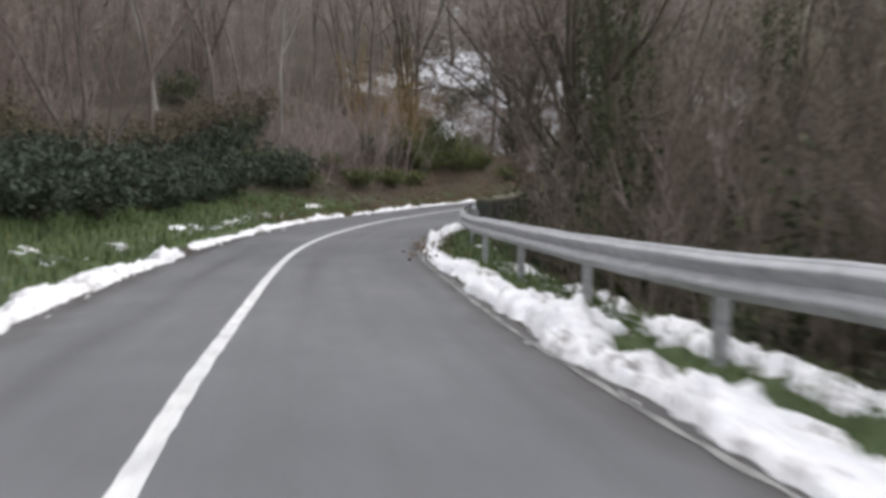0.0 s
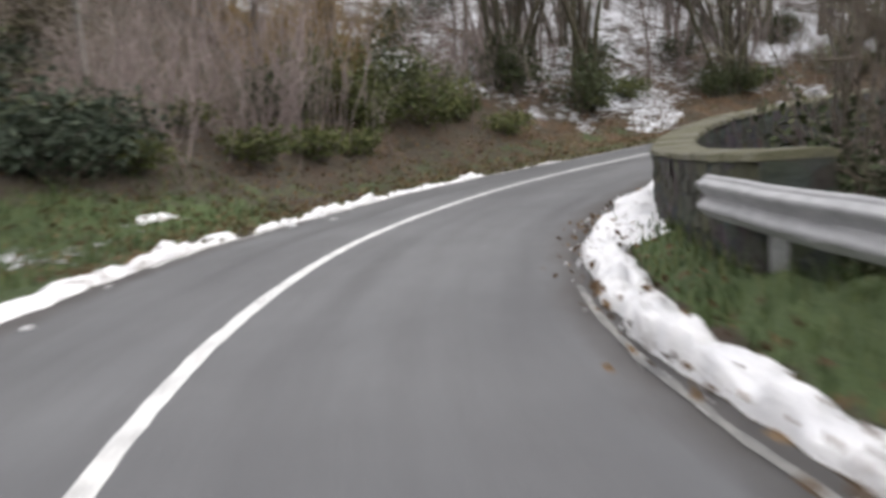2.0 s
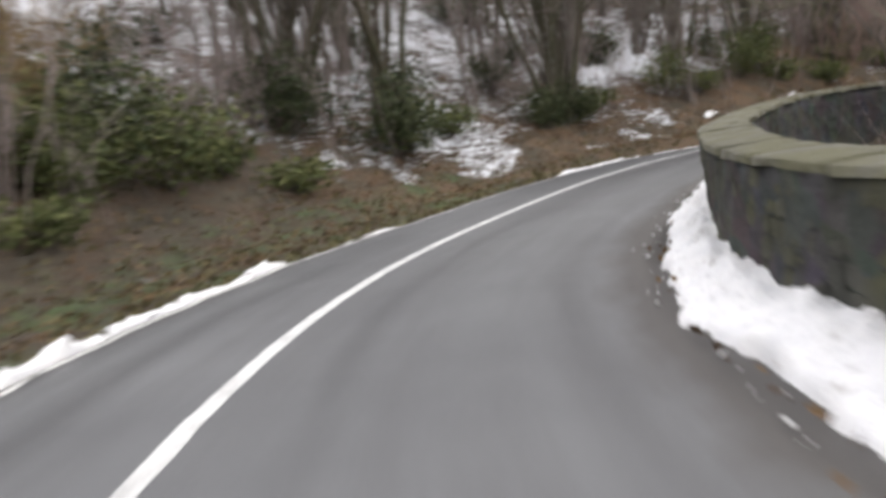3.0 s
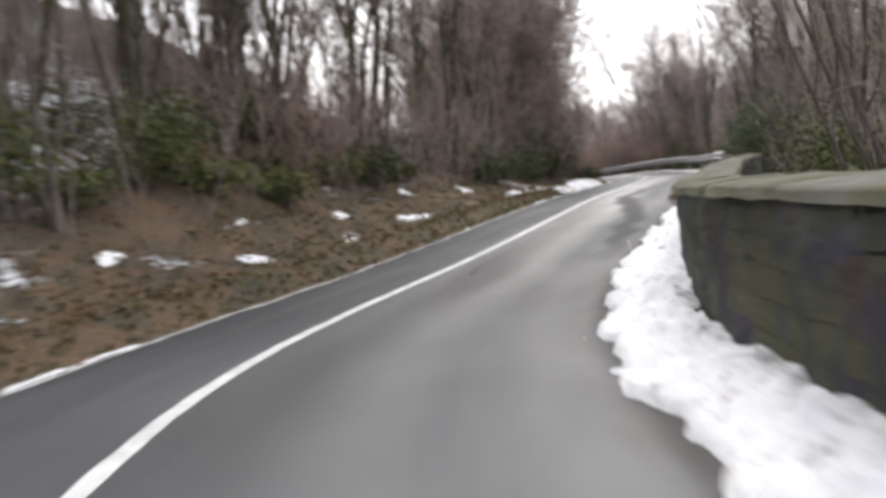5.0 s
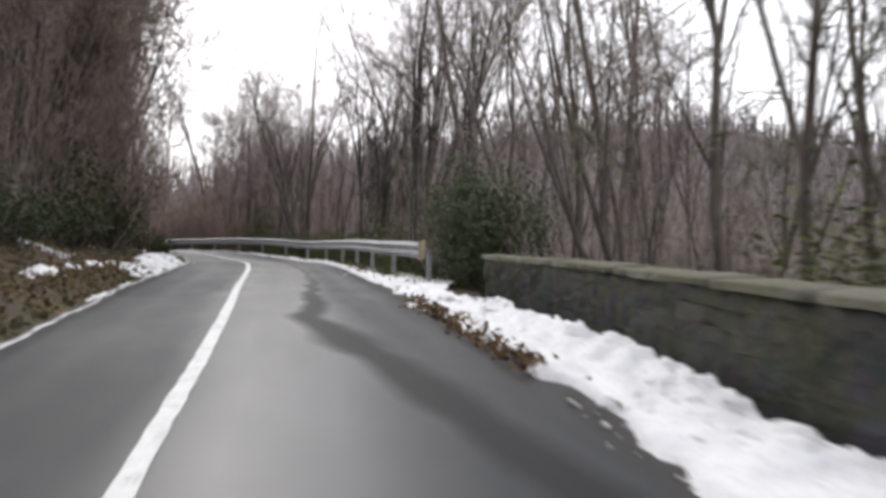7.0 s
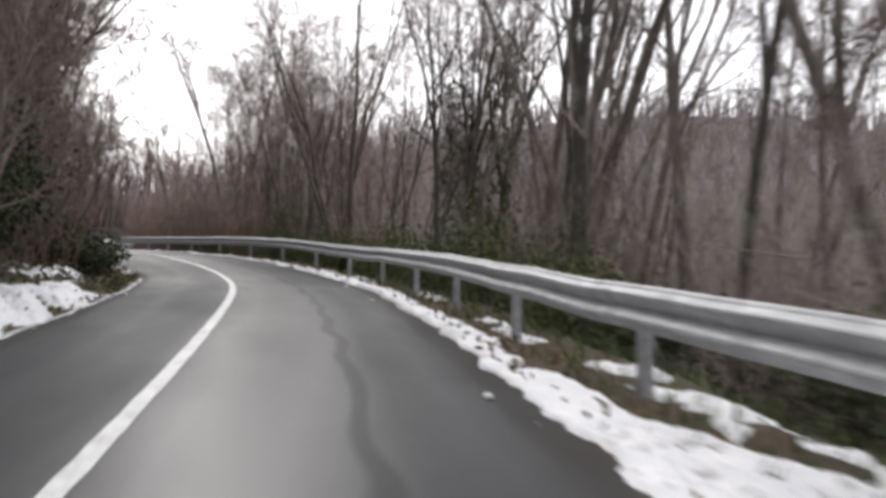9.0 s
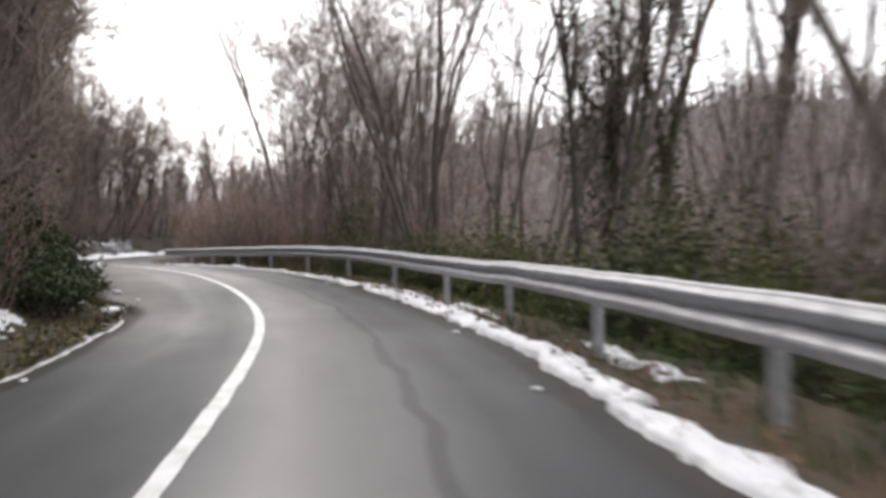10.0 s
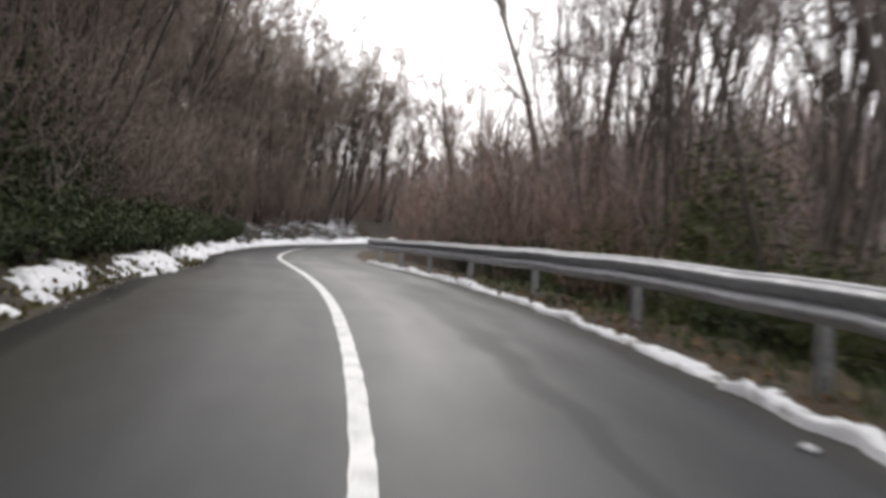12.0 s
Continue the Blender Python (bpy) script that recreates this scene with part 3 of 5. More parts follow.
def bare_tree_meshes(seed, height, radius, stems=1, limbs=14, first=0.35, twigs=6, spread=0.75, bark=None, twig=None, fine=0.011):
    """Meshes of a leafless tree: its trunk with the thick limbs, and its crown of branches and twigs."""
    rng = np.random.default_rng(seed)
    wood, crown = Tubes(), Tubes()
    for k in range(stems):
        lean = rng.normal(size=3) * (0.05 if stems == 1 else 0.11)
        start = np.array([0, 0, -0.4]) + (rng.normal(size=3) * [0.20, 0.20, 0] if stems > 1 else 0)
        hh = height * (1 if k == 0 else rng.uniform(0.65, 1.0))
        r0 = radius * (1 if k == 0 else rng.uniform(0.5, 0.9))
        pts = bent(rng, start, np.array([0, 0, 1.0]) + lean, hh, 9, 0.075, 0.03)
        taper = np.linspace(1, 0.12, 10)
        taper[0] = 1.4
        wood.add(pts, r0 * taper, 6)
        leaders = [(pts, r0, 0.0)]
        # the trunk forks into one or two more leaders
        for _ in range(2 if stems == 1 else 1):
            u = rng.uniform(max(0.28, first * 0.8), 0.62)
            p, d = at_length(pts, u)
            fork = bent(rng, p, sideways(rng, d, rng.uniform(0.17, 0.33)), hh * (1.02 - u) * rng.uniform(0.7, 1.0), 6, 0.10, 0.10)
            rf = r0 * (1 - 0.88 * u) * 0.8
            wood.add(fork, rf * np.linspace(1, 0.14, 7), 5)
            leaders.append((fork, rf, u))
        for n in range(max(4, limbs // stems)):
            stem, rs0, low = leaders[0] if n % 2 == 0 else leaders[1 + (n // 2) % (len(leaders) - 1)]
            u = rng.uniform(first if low == 0 else 0.12, 0.97) ** 0.9
            p, d = at_length(stem, u)
            up = low + (1 - low) * u
            ln = min(hh * (0.38 - 0.26 * up) * rng.uniform(0.6, 1.35), 3.1)
            lp = bent(rng, p, sideways(rng, d, spread * rng.uniform(0.6, 1.3)), ln, 5, 0.19, 0.09)
            rl = rs0 * (1.05 - 0.85 * u) * 0.46
            wood.add(lp, np.linspace(rl, rl * 0.28, 6), 3)
            for _ in range(5):
                q, e = at_length(lp, rng.uniform(0.2, 1.0))
                sp = bent(rng, q, sideways(rng, e, rng.uniform(0.4, 0.95)), ln * rng.uniform(0.25, 0.6), 3, 0.24, 0.06)
                rs = max(rl * 0.30, fine * 0.95)
                crown.whip(sp, [rs, rs * 0.78, rs * 0.55])
                for _ in range(twigs):
                    w, g = at_length(sp, rng.uniform(0.15, 1.0))
                    tp = bent(rng, w, sideways(rng, g, rng.uniform(0.4, 1.0)), rng.uniform(0.25, 0.85), 1, 0.2, 0.06)
                    crown.spike(tp, fine)
    return wood.mesh("trunk", bark or BARK), crown.mesh("crown", twig or TWIGS)


def bare_tree(label, seed, group, name="bare_tree", **how):
    a, b = bare_tree_meshes(seed, **how)
    base = tagged(new(name), label, "tree", group)
    place_part("trunk", a, base)
    place_part("crown", b, base, "leafless brown branches and fine twigs")
    return base


def ivy_tree(label, seed, height, radius, group):
    rng = np.random.default_rng(seed)
    a, b = bare_tree_meshes(seed, height, radius, limbs=12, first=0.25, twigs=4, bark=MOSSY, twig=SHADETWIG)
    base = tagged(new("ivy_clad_tree"), label, "tree", group)
    place_part("trunk", a, base)
    place_part("crown", b, base)
    n = 5400
    z = rng.uniform(0.1, height * 0.75, n)
    th = rng.uniform(0, 2 * np.pi, n)
    lump = 0.22 + 0.6 * np.maximum(0, relief(th * 1.3, z, 1.6, seed)) + 0.25 * rng.random(n) ** 2
    c = np.stack([lump * np.cos(th), lump * np.sin(th), z], 1)
    place_part("ivy", leaves_mesh("ivy", rng, c, 0.072, IVY, 0.9), base, "dark green ivy round the trunk")
    return base


def leafy_bush(label, seed, width, height, group, leaf=None, size=0.11, count=1750, name="evergreen_bush"):
    rng = np.random.default_rng(seed)
    stems = Tubes()
    centres = []
    for _ in range(16):
        a = rng.uniform(0, 2 * np.pi)
        out = rng.uniform(0.15, 1.0)
        tip = np.array([math.cos(a) * out * width / 2, math.sin(a) * out * width / 2, height * rng.uniform(0.45, 1.0) * (1.1 - 0.45 * out)])
        pts = np.array([[0, 0, -0.15], tip * [0.35, 0.35, 0.5], tip])
        pts[1] += rng.normal(size=3) * 0.08
        stems.add(pts, [0.022, 0.014, 0.005], 4)
        k = count // 16
        u = rng.random((k, 1)) ** 0.6
        blob = rng.normal(size=(k, 3)) * [width * 0.11, width * 0.11, height * 0.11]
        centres.append(tip * (0.25 + 0.8 * u) + blob)
    c = np.concatenate(centres)
    c[:, 2] = np.abs(c[:, 2])
    base = tagged(new(name), label, "bush", group)
    tagged(place_part("brushwood", stems.mesh("brushwood", BARK), base), kind="stuff")
    place_part("foliage", leaves_mesh("foliage", rng, c, size, leaf or LAUREL), base)
    return base


def thicket(label, seed, width, height, group, material=None, stems=25, twigs=6, thick=0.013, name="bare_shrub", forks=1):
    """A leafless shrub of many thin upright stems."""
    rng = np.random.default_rng(seed)
    t, fine = Tubes(), Tubes()
    for _ in range(stems):
        a, r = rng.uniform(0, 2 * np.pi), rng.random() ** 0.5 * width * 0.32
        st = np.array([math.cos(a) * r, math.sin(a) * r, -0.2])
        pts = bent(rng, st, np.array([math.cos(a) * 0.22, math.sin(a) * 0.22, 1.0]) + rng.normal(size=3) * 0.18, height * rng.uniform(0.45, 1.05), 4, 0.2, 0.15)
        reach = np.hypot(pts[:, 0], pts[:, 1])
        pts[:, :2] *= np.minimum(1, 0.5 * width / np.maximum(reach, 0.01))[:, None]
        t.whip(pts, np.linspace(thick, 0.008, 4))
        for _ in range(twigs):
            q, e = at_length(pts, rng.uniform(0.2, 1.0))
            ln = rng.uniform(0.35, 1.0) * min(1.3, 0.26 * height)
            tw = bent(rng, q, sideways(rng, e, 0.75), ln, 2, 0.25, 0.22)
            fine.whip(tw, [0.0013 * height + 0.004, 0.0009 * height + 0.003])
            for _ in range(forks):
                q2, e2 = at_length(tw, rng.uniform(0.2, 0.9))
                fine.spike(bent(rng, q2, sideways(rng, e2, 0.7), ln * rng.uniform(0.3, 0.6), 1, 0.1), 0.0010 * height + 0.0035)
    base = tagged(new(name), label, "shrub", group)
    tagged(place_part("brushwood", t.mesh("brushwood", material or RUST), base), kind="stuff")
    tagged(place_part("twig_mass", fine.mesh("twig_mass", material or RUST), base), kind="stuff")
    return base


def ground_at(s, o):
    p = on_road(s, o)
    ss, oo, zz = along([p[0]], [p[1]])
    return np.array([p[0], p[1], float(zz[0] + rise(ss, oo, p[0:1], p[1:2])[0])])


def scatter(kinds, spots, rng, tilt=0.05, low=0.85, high=1.15, sink=0.1, lean=0.0):
    """Copies of the kinds at (s, o) spots, turned and sized at random; the first copy of each kind is the thing itself. lean: degrees away from the road's left."""
    used = set()
    for n, (s, o) in enumerate(spots):
        k = int(rng.integers(len(kinds)))
        x, y, z = ground_at(s, o)
        a = float(np.interp(s, LINE_S, turn))
        m = pose(x, y, z - sink) @ Matrix.Rotation(radians(lean), 4, (-math.sin(a), math.cos(a), 0)) @ pose(0, 0, 0, *(math.degrees(q) for q in rng.normal(size=2) * tilt), float(rng.uniform(0, 360)))
        size = float(rng.uniform(low, high))
        m = m @ Matrix.Diagonal((size, size, size * float(rng.uniform(0.92, 1.08)), 1))
        if k in used:
            ob = copy_thing(kinds[k], m)
            ob.matrix_basis = m
        else:
            used.add(k)
            kinds[k].matrix_basis = m
    for k, kind in enumerate(kinds):
        if k not in used:
            for ob in (*kind.children_recursive, kind):
                bpy.data.objects.remove(ob)


def spots_in(rng, count, s0, s1, o0, o1, gap):
    """Random (s, o) places at least gap apart."""
    out, pts = [], []
    for _ in range(count * 30):
        if len(out) >= count:
            break
        s, o = rng.uniform(s0, s1), rng.uniform(o0, o1)
        p = on_road(s, o)[:2]
        if all((p[0] - q[0]) ** 2 + (p[1] - q[1]) ** 2 > gap * gap for q in pts):
            out.append((s, o))
            pts.append(p)
    return out


# ---- the ground: one sheet out to the horizon ----
def axis_steps(a, b, fine, far):
    mid = np.arange(a, b + 1e-6, fine)
    grow, step, edge = [], fine, 0.0
    while edge < far:
        step *= 1.09
        edge += step
        grow.append(edge)
    grow = np.array(grow)
    return np.r_[a - grow[::-1], mid, b + grow]


gx, gy = axis_steps(-16, 126, 0.9, 900), axis_steps(-14, 70, 0.9, 900)
GX, GY = (m.ravel() for m in np.meshgrid(gx, gy))
gs, go, gz = along(GX, GY)
height = gz + rise(gs, go, GX, GY)
inside = (go > left_edge(gs) - 2.0) & (go < right_edge(gs) + np.where((gs > 24) & (gs < 74.5), 0.9, 1.5))
height = np.where(inside, np.minimum(height, gz) - 0.22, height)
ground_me = mesh_of("ground", np.stack([GX, GY, height], 1), grid_faces(len(gy), len(gx)), GROUND)
add_cover(ground_me, *covers(gs, go, GX, GY))
tagged(new("ground", ground_me), "leaf-littered hillside and valley with thawing snow patches", "ground", kind="structure")


def strip(name, label, category, s, offsets, heights, material, kind="structure", cover=False, uv=False):
    """A sheet along the road: one row of offsets and heights for each s."""
    rows, cols = offsets.shape
    v = on_road(s[:, None] + 0 * offsets, offsets, heights).reshape(-1, 3)
    me = mesh_of(name, v, grid_faces(rows, cols), material)
    if cover:
        add_cover(me, *covers(np.repeat(s, cols), offsets.ravel(), v[:, 0], v[:, 1]))
    if uv:
        layer = me.uv_layers.new(name="UVMap")
        pairs = np.stack([np.repeat(s, cols), offsets.ravel()], 1)
        idx = np.empty(len(me.loops), np.int32)
        me.loops.foreach_get("vertex_index", idx)
        layer.data.foreach_set("uv", pairs[idx].astype(np.float32).ravel())
    return tagged(new(name, me), label, category, kind=kind)


rs = np.arange(-16, 172, 0.5)
lanes = np.linspace(0, 1, 14)[None]
span = left_edge(rs)[:, None] * (1 - lanes) + right_edge(rs)[:, None] * lanes
crown_h = -0.012 * (span / 2.3) ** 2
span = np.concatenate([span[:, :1] - 0.02, span, span[:, -1:] + 0.02], 1)
crown_h = np.concatenate([crown_h[:, :1] - 0.30, crown_h, crown_h[:, -1:] - 0.30], 1)
strip("road", "narrow wet grey asphalt mountain road with worn tyre tracks", "road", rs, span, crown_h, ASPHALT, uv=True)

# verges: finer ground along both sides
vs = np.arange(-16, 140, 0.3)
w = np.linspace(0, 1, 10)[None]
vo = left_edge(vs)[:, None] + 0.05 - 2.4 * w
vx = on_road(vs[:, None] + 0 * vo, vo)
vh = rise(np.repeat(vs, 10), vo.ravel(), vx[..., 0].ravel(), vx[..., 1].ravel()).reshape(vo.shape) - 0.03
vh += 0.035 * np.random.default_rng(3).normal(size=vo.shape) * smooth(w, 0.05, 0.3) - 0.25 * smooth(w, 0.9, 1.0)
strip("verge_left", "grassy and leaf-strewn verge at the foot of the bank", "verge", vs, vo[:, ::-1], vh[:, ::-1], GROUND, cover=True)
for tag, s0, s1 in (("verge_right_near", -16, 29.5), ("verge_right_far", 70.6, 140)):
    vs = np.arange(s0, s1, 0.3)
    vo = right_edge(vs)[:, None] - 0.05 + 1.9 * w
    vx = on_road(vs[:, None] + 0 * vo, vo)
    vh = rise(np.repeat(vs, 10), vo.ravel(), vx[..., 0].ravel(), vx[..., 1].ravel()).reshape(vo.shape)
    vh += 0.035 * np.random.default_rng(4).normal(size=vo.shape) * smooth(w, 0.05, 0.3) - 0.25 * smooth(w, 0.9, 1.0)
    strip(tag, "grass verge under the guard rail", "verge", vs, vo, vh, GROUND, cover=True)


# ---- markings ----
def marking(name, label, s0, s1, middle, width, material, ragged):
    s = np.arange(s0, s1, 0.2)
    rng = np.random.default_rng(int(abs(s0) * 7 + 50 + width * 100))
    middle = middle(s) if callable(middle) else middle + 0 * s
    a = middle - width / 2 + ragged * rng.normal(size=len(s))
    b = middle + width / 2 + ragged * rng.normal(size=len(s))
    off = np.stack([a, (a + b) / 2, b], 1)
    return strip(name, label, "road marking", s, off, 0.005 - 0.012 * (off / 2.3) ** 2, material)


marking("centre_line", "solid white painted centre line, slightly worn", -16, 140, 0.012, 0.122, PAINT, 0.004)
marking("edge_line_right", "worn white edge line beside the snow", 2, 25, 2.50, 0.055, WORN, 0.008)
marking("edge_line_left", "faint white edge line along the asphalt's border", 27, 96, lambda q: left_edge(q) + 0.08, 0.07, EDGE, 0.008)


# ---- snow heaps along the asphalt ----
def wall_face(s):
    return np.interp(s, [22, 26, 29, 33, 37, 41, 45, 50, 56, 61, 66, 70], [3.65, 3.6, 3.4, 3.26, 3.18, 3.05, 2.98, 3.1, 3.33, 3.38, 3.62, 3.85]) + 0.02 * wobble(s, 5, 4)


def snow_bank(s0, s1, near, wide, high, side, seed, label, broken=0.0, over=None, banked=False):
    """A lumpy ridge of old snow from s0 to s1; near is its foot at the road, wide its depth. broken: how much of it has thawed through."""
    s = np.arange(s0, s1, 0.065)
    cols = 15
    u = np.linspace(0, 1, cols)[None]
    ends = smooth(s, s0, s0 + 0.8) * (1 - smooth(s, s1 - 0.8, s1))
    along_s = relief(s, 0 * s, 2.4, seed)
    lump = np.clip(0.85 + 0.9 * along_s - broken, 0.0, 1.5) * ends
    n0, w0 = (near(s) if callable(near) else near + 0 * s), (wide(s) if callable(wide) else wide + 0 * s)
    foot = n0 + side * ((0.16 * relief(s, 0 * s + 9, 1.1, seed + 2) + 0.10 * relief(s, 0 * s + 3, 0.33, seed + 8) + 0.05 * relief(s, 0 * s + 13, 0.13, seed + 18)) * np.minimum(1, w0 / 0.85))
    depth = w0 * np.clip(0.85 + 0.55 * relief(s, 0 * s + 5, 1.6, seed + 4) + 0.35 * relief(s, 0 * s + 7, 0.36, seed + 5), 0.2, 1.7) * smooth(lump, 0.0, 0.3)
    if banked:
        depth = n0 + w0 - foot
    o = foot[:, None] + side * depth[:, None] * u
    prof = np.clip(u / 0.16, 0, 1) ** 0.6 * (1 - smooth(u, 0.55, 1.0) * 0.75)
    if banked:
        prof = np.clip(u / 0.12, 0, 1) ** 0.6 * (0.42 + 0.72 * smooth(u, 0.05, 0.75))
        lump = (0.82 + 0.25 * along_s) * ends
    rough = relief(s[:, None] + 0 * o, o, 0.34, seed + 6) + 0.35 * relief(s[:, None] + 0 * o, o, 0.13, seed + 16, 2)
    crag = np.abs(relief(s[:, None] + 0 * o, o * 1.2, 0.2, seed + 11))
    calm = 1 - 0.45 * smooth(u, 0.5, 1.0) if banked else 1.0
    h = high * lump[:, None] * prof * (0.72 + (0.8 * rough + 1.25 * crag) * calm) * (0.7 + 0.3 * np.clip(relief(s, 0 * s + 20, 0.7, seed + 13), -1, 1))[:, None]
    base = over(s[:, None] + 0 * o, o) if over is not None else 0 * o
    thaw = smooth(np.maximum(relief(s[:, None] + 0 * o, o, 0.9, seed + 7), relief(s[:, None] + 0 * o, o, 0.42, seed + 9) - 0.06), 0.42 - 0.3 * broken, 0.56 - 0.3 * broken) * (0.0 if banked else 1.0)
    h = base + h * (1 - 0.9 * thaw) - 0.05 * thaw - 0.07 * (1 - smooth(lump, 0.02, 0.2))[:, None]
    h[:, 0] = base[:, 0] - 0.06
    if not banked:
        h[:, -1] = base[:, -1] - 0.08
    v = on_road(s[:, None] + 0 * o, o, h).reshape(-1, 3)
    me = mesh_of("snow_bank", v, grid_faces(len(s), cols, side < 0), SNOW)
    return tagged(new("snow_bank", me), label, "snow bank", "snow heaped along the road")


def bank_floor(s, o):
    p = on_road(s, o)
    return rise(s.ravel(), o.ravel(), p[..., 0].ravel(), p[..., 1].ravel()).reshape(s.shape)


OLD = "white thawing roadside snow heap lying on the asphalt's edge"
snow_bank(-12, 17.6, left_edge, 0.62, 0.16, -1, 1, OLD, 0.25)
snow_bank(18.6, 37.5, left_edge, lambda s: 0.50 - 0.30 * smooth(s, 25, 33), 0.11, -1, 2, "long white snow ridge beside the grassy verge", 0.1)
snow_bank(37.0, 52.0, left_edge, 0.24, 0.06, -1, 3, "thin broken line of snow at the leafy bank", 0.7)
snow_bank(52.0, 76.0, left_edge, 0.18, 0.045, -1, 4, "thin line of snow along the brown bank", 0.78)
snow_bank(77.0, 90.5, left_edge, 0.75, 0.13, -1, 5, "patchy snow heap at the foot of the bushes", 0.35, over=bank_floor)
snow_bank(88.0, 101.5, lambda s: -3.0 - 0.15 * wobble(s, 4, 3), 0.7, 0.08, -1, 16, "ragged snow strip behind the muddy apron", 0.38, over=bank_floor)
for k in range(12):
    snow_bank(99.5 + 1.8 * k, 101.6 + 1.8 * k + 0.6 * (k % 3), lambda s, k=k: left_edge(s) - (0.05, 0.22, 0.38, 0.14)[k % 4], (0.5, 0.34, 0.6)[k % 3], 0.08, -1, 60 + k, "ragged remnant of snow at the foot of the dark bushes", 0.33, over=bank_floor)
snow_bank(121.0, 160.0, lambda s: left_edge(s) - 0.02, 0.60, 0.12, -1, 17, "far white snow strip at the foot of the wood", 0.05, over=bank_floor)
snow_bank(-10.0, 16.5, lambda s: right_edge(s) + 0.0, 0.66, 0.19, 1, 7, "clumpy white snow heap under the guard rail", 0.05)
snow_bank(13.6, 28.0, lambda s: right_edge(s) + 0.01, 0.42, 0.15, 1, 8, "broken lumps of snow beside the grass", -0.05)
snow_bank(26.8, 48.5, lambda s: right_edge(s) - 0.05 - 0.22 * smooth(s, 39, 44), lambda s: wall_face(s) - right_edge(s) + 0.10 + 0.22 * smooth(s, 39, 44), 0.19, 1, 9, "deep white snow heap piled against the stone wall", -0.35, banked=True)
snow_bank(48.0, 70.5, lambda s: right_edge(s) - 0.12 + 0.1 * wobble(s, 4, 2), lambda s: np.minimum(wall_face(s) - right_edge(s) + 0.16, 0.86), 0.20, 1, 10, "lumpy dirty snow heap along the stone wall", -0.25, banked=True)
snow_bank(69.8, 81.0, lambda s: right_edge(s) - 0.04, lambda s: np.interp(s, [69, 72.5, 74.2, 75.6, 77, 78.6, 80.5], [0.6, 0.8, 1.15, 1.55, 1.0, 0.5, 0.4]), 0.06, 1, 11, "broad flat snow field before the rail's end", -0.5, banked=True)
snow_bank(80.0, 103.0, lambda s: right_edge(s) - 0.05, lambda s: 0.46 + 0.12 * smooth(s, 93, 98), 0.065, 1, 12, "low white strip of snow under the guard rail", 0.0)
snow_bank(102.0, 127.0, lambda s: right_edge(s) - 0.05, 0.32, 0.06, 1, 13, "low white strip of snow under the guard rail", -0.02)
for k, (s0, s1, near, wide, high) in enumerate(((-4, 8.8, 3.8, 0.95, 0.17), (9.2, 17.4, 3.95, 1.0, 0.18), (18.5, 20.2, 3.75, 0.5, 0.12), (82.5, 86, 3.35, 0.4, 0.10), (88.5, 92, 3.35, 0.4, 0.10), (94.5, 97.6, 3.25, 0.35, 0.08), (98.4, 102.8, 3.2, 0.35, 0.08), (76.5, 82, 3.6, 0.6, 0.08))):
    snow_bank(s0, s1, near, wide, high, 1, 20 + k, "small leftover patch of snow in the grass", 0.3, over=bank_floor)
for k, (s0, s1, near, wide, high) in enumerate(((9, 10, -3.4, 0.25, 0.07), (13, 14.4, -3.6, 0.25, 0.07), (17, 18.2, -3.2, 0.25, 0.07), (21, 22.4, -3.4, 0.25, 0.08), (24, 25.5, -3.3, 0.22, 0.07), (29, 30.4, -3.3, 0.22, 0.06),
                                                (53.5, 54.6, -3.6, 0.3, 0.08), (55.6, 57.0, -2.9, 0.3, 0.07), (57.2, 58.6, -4.0, 0.4, 0.09), (59.0, 60.8, -2.8, 0.35, 0.08), (60.4, 61.6, -3.6, 0.3, 0.08), (62.2, 64.4, -2.7, 0.4, 0.09), (64.5, 65.8, -3.7, 0.35, 0.08),
                                                (65.8, 68.4, -2.6, 0.45, 0.10), (69.0, 70.2, -3.4, 0.35, 0.08), (70.4, 73.4, -2.6, 0.5, 0.11), (73.8, 77, -2.6, 0.6, 0.12))):
    snow_bank(s0, s1, near, wide, high, -1, 40 + k, "small leftover patch of snow on the verge", 0.5, over=bank_floor)


def clod(name, label, category, s, o, size, seed, material, flat=0.38):
    """One loose lump lying on the road."""
    rng = np.random.default_rng(seed)
    bm = bmesh.new()
    bmesh.ops.create_icosphere(bm, subdivisions=2, radius=1)
    for v in bm.verts:
        v.co *= 1 + 0.55 * noise.noise(v.co * 1.9 + Vector((seed, 0, 0)))
        v.co.x, v.co.y, v.co.z = v.co.x * size, v.co.y * size * 0.7, max(v.co.z, -0.35) * size * flat
    me = bpy.data.meshes.new(name)
    bm.to_mesh(me)
    bm.free()
    me.materials.append(material)
    me.polygons.foreach_set("use_smooth", [True] * len(me.polygons))
    ob = tagged(new(name, me), label, category, "loose lumps of snow")
    x, y, z = on_road(s, o, 0.25 * size * flat)
    ob.matrix_basis = pose(x, y, z, 0, 0, float(rng.uniform(0, 360)))
    return ob


rng = np.random.default_rng(5)
for k, (s, o, size) in enumerate(((23.5, -1.75, 0.07), (24.2, -1.6, 0.05), (30.2, -1.6, 0.06), (30.9, -1.3, 0.05), (31.3, -1.7, 0.06), (97.3, -2.22, 0.20), (101.9, -2.3, 0.12), (97.9, -2.15, 0.10), (99.6, -1.9, 0.06),
                                  (89.5, -1.7, 0.05), (88.2, 2.25, 0.05), (92.4, 2.3, 0.05), (103.0, 2.3, 0.05), (79.5, 2.3, 0.05))):
    clod("snow_lump", "loose lump of snow on the wet road", "snow", s, o, size, 60 + k, SNOW)


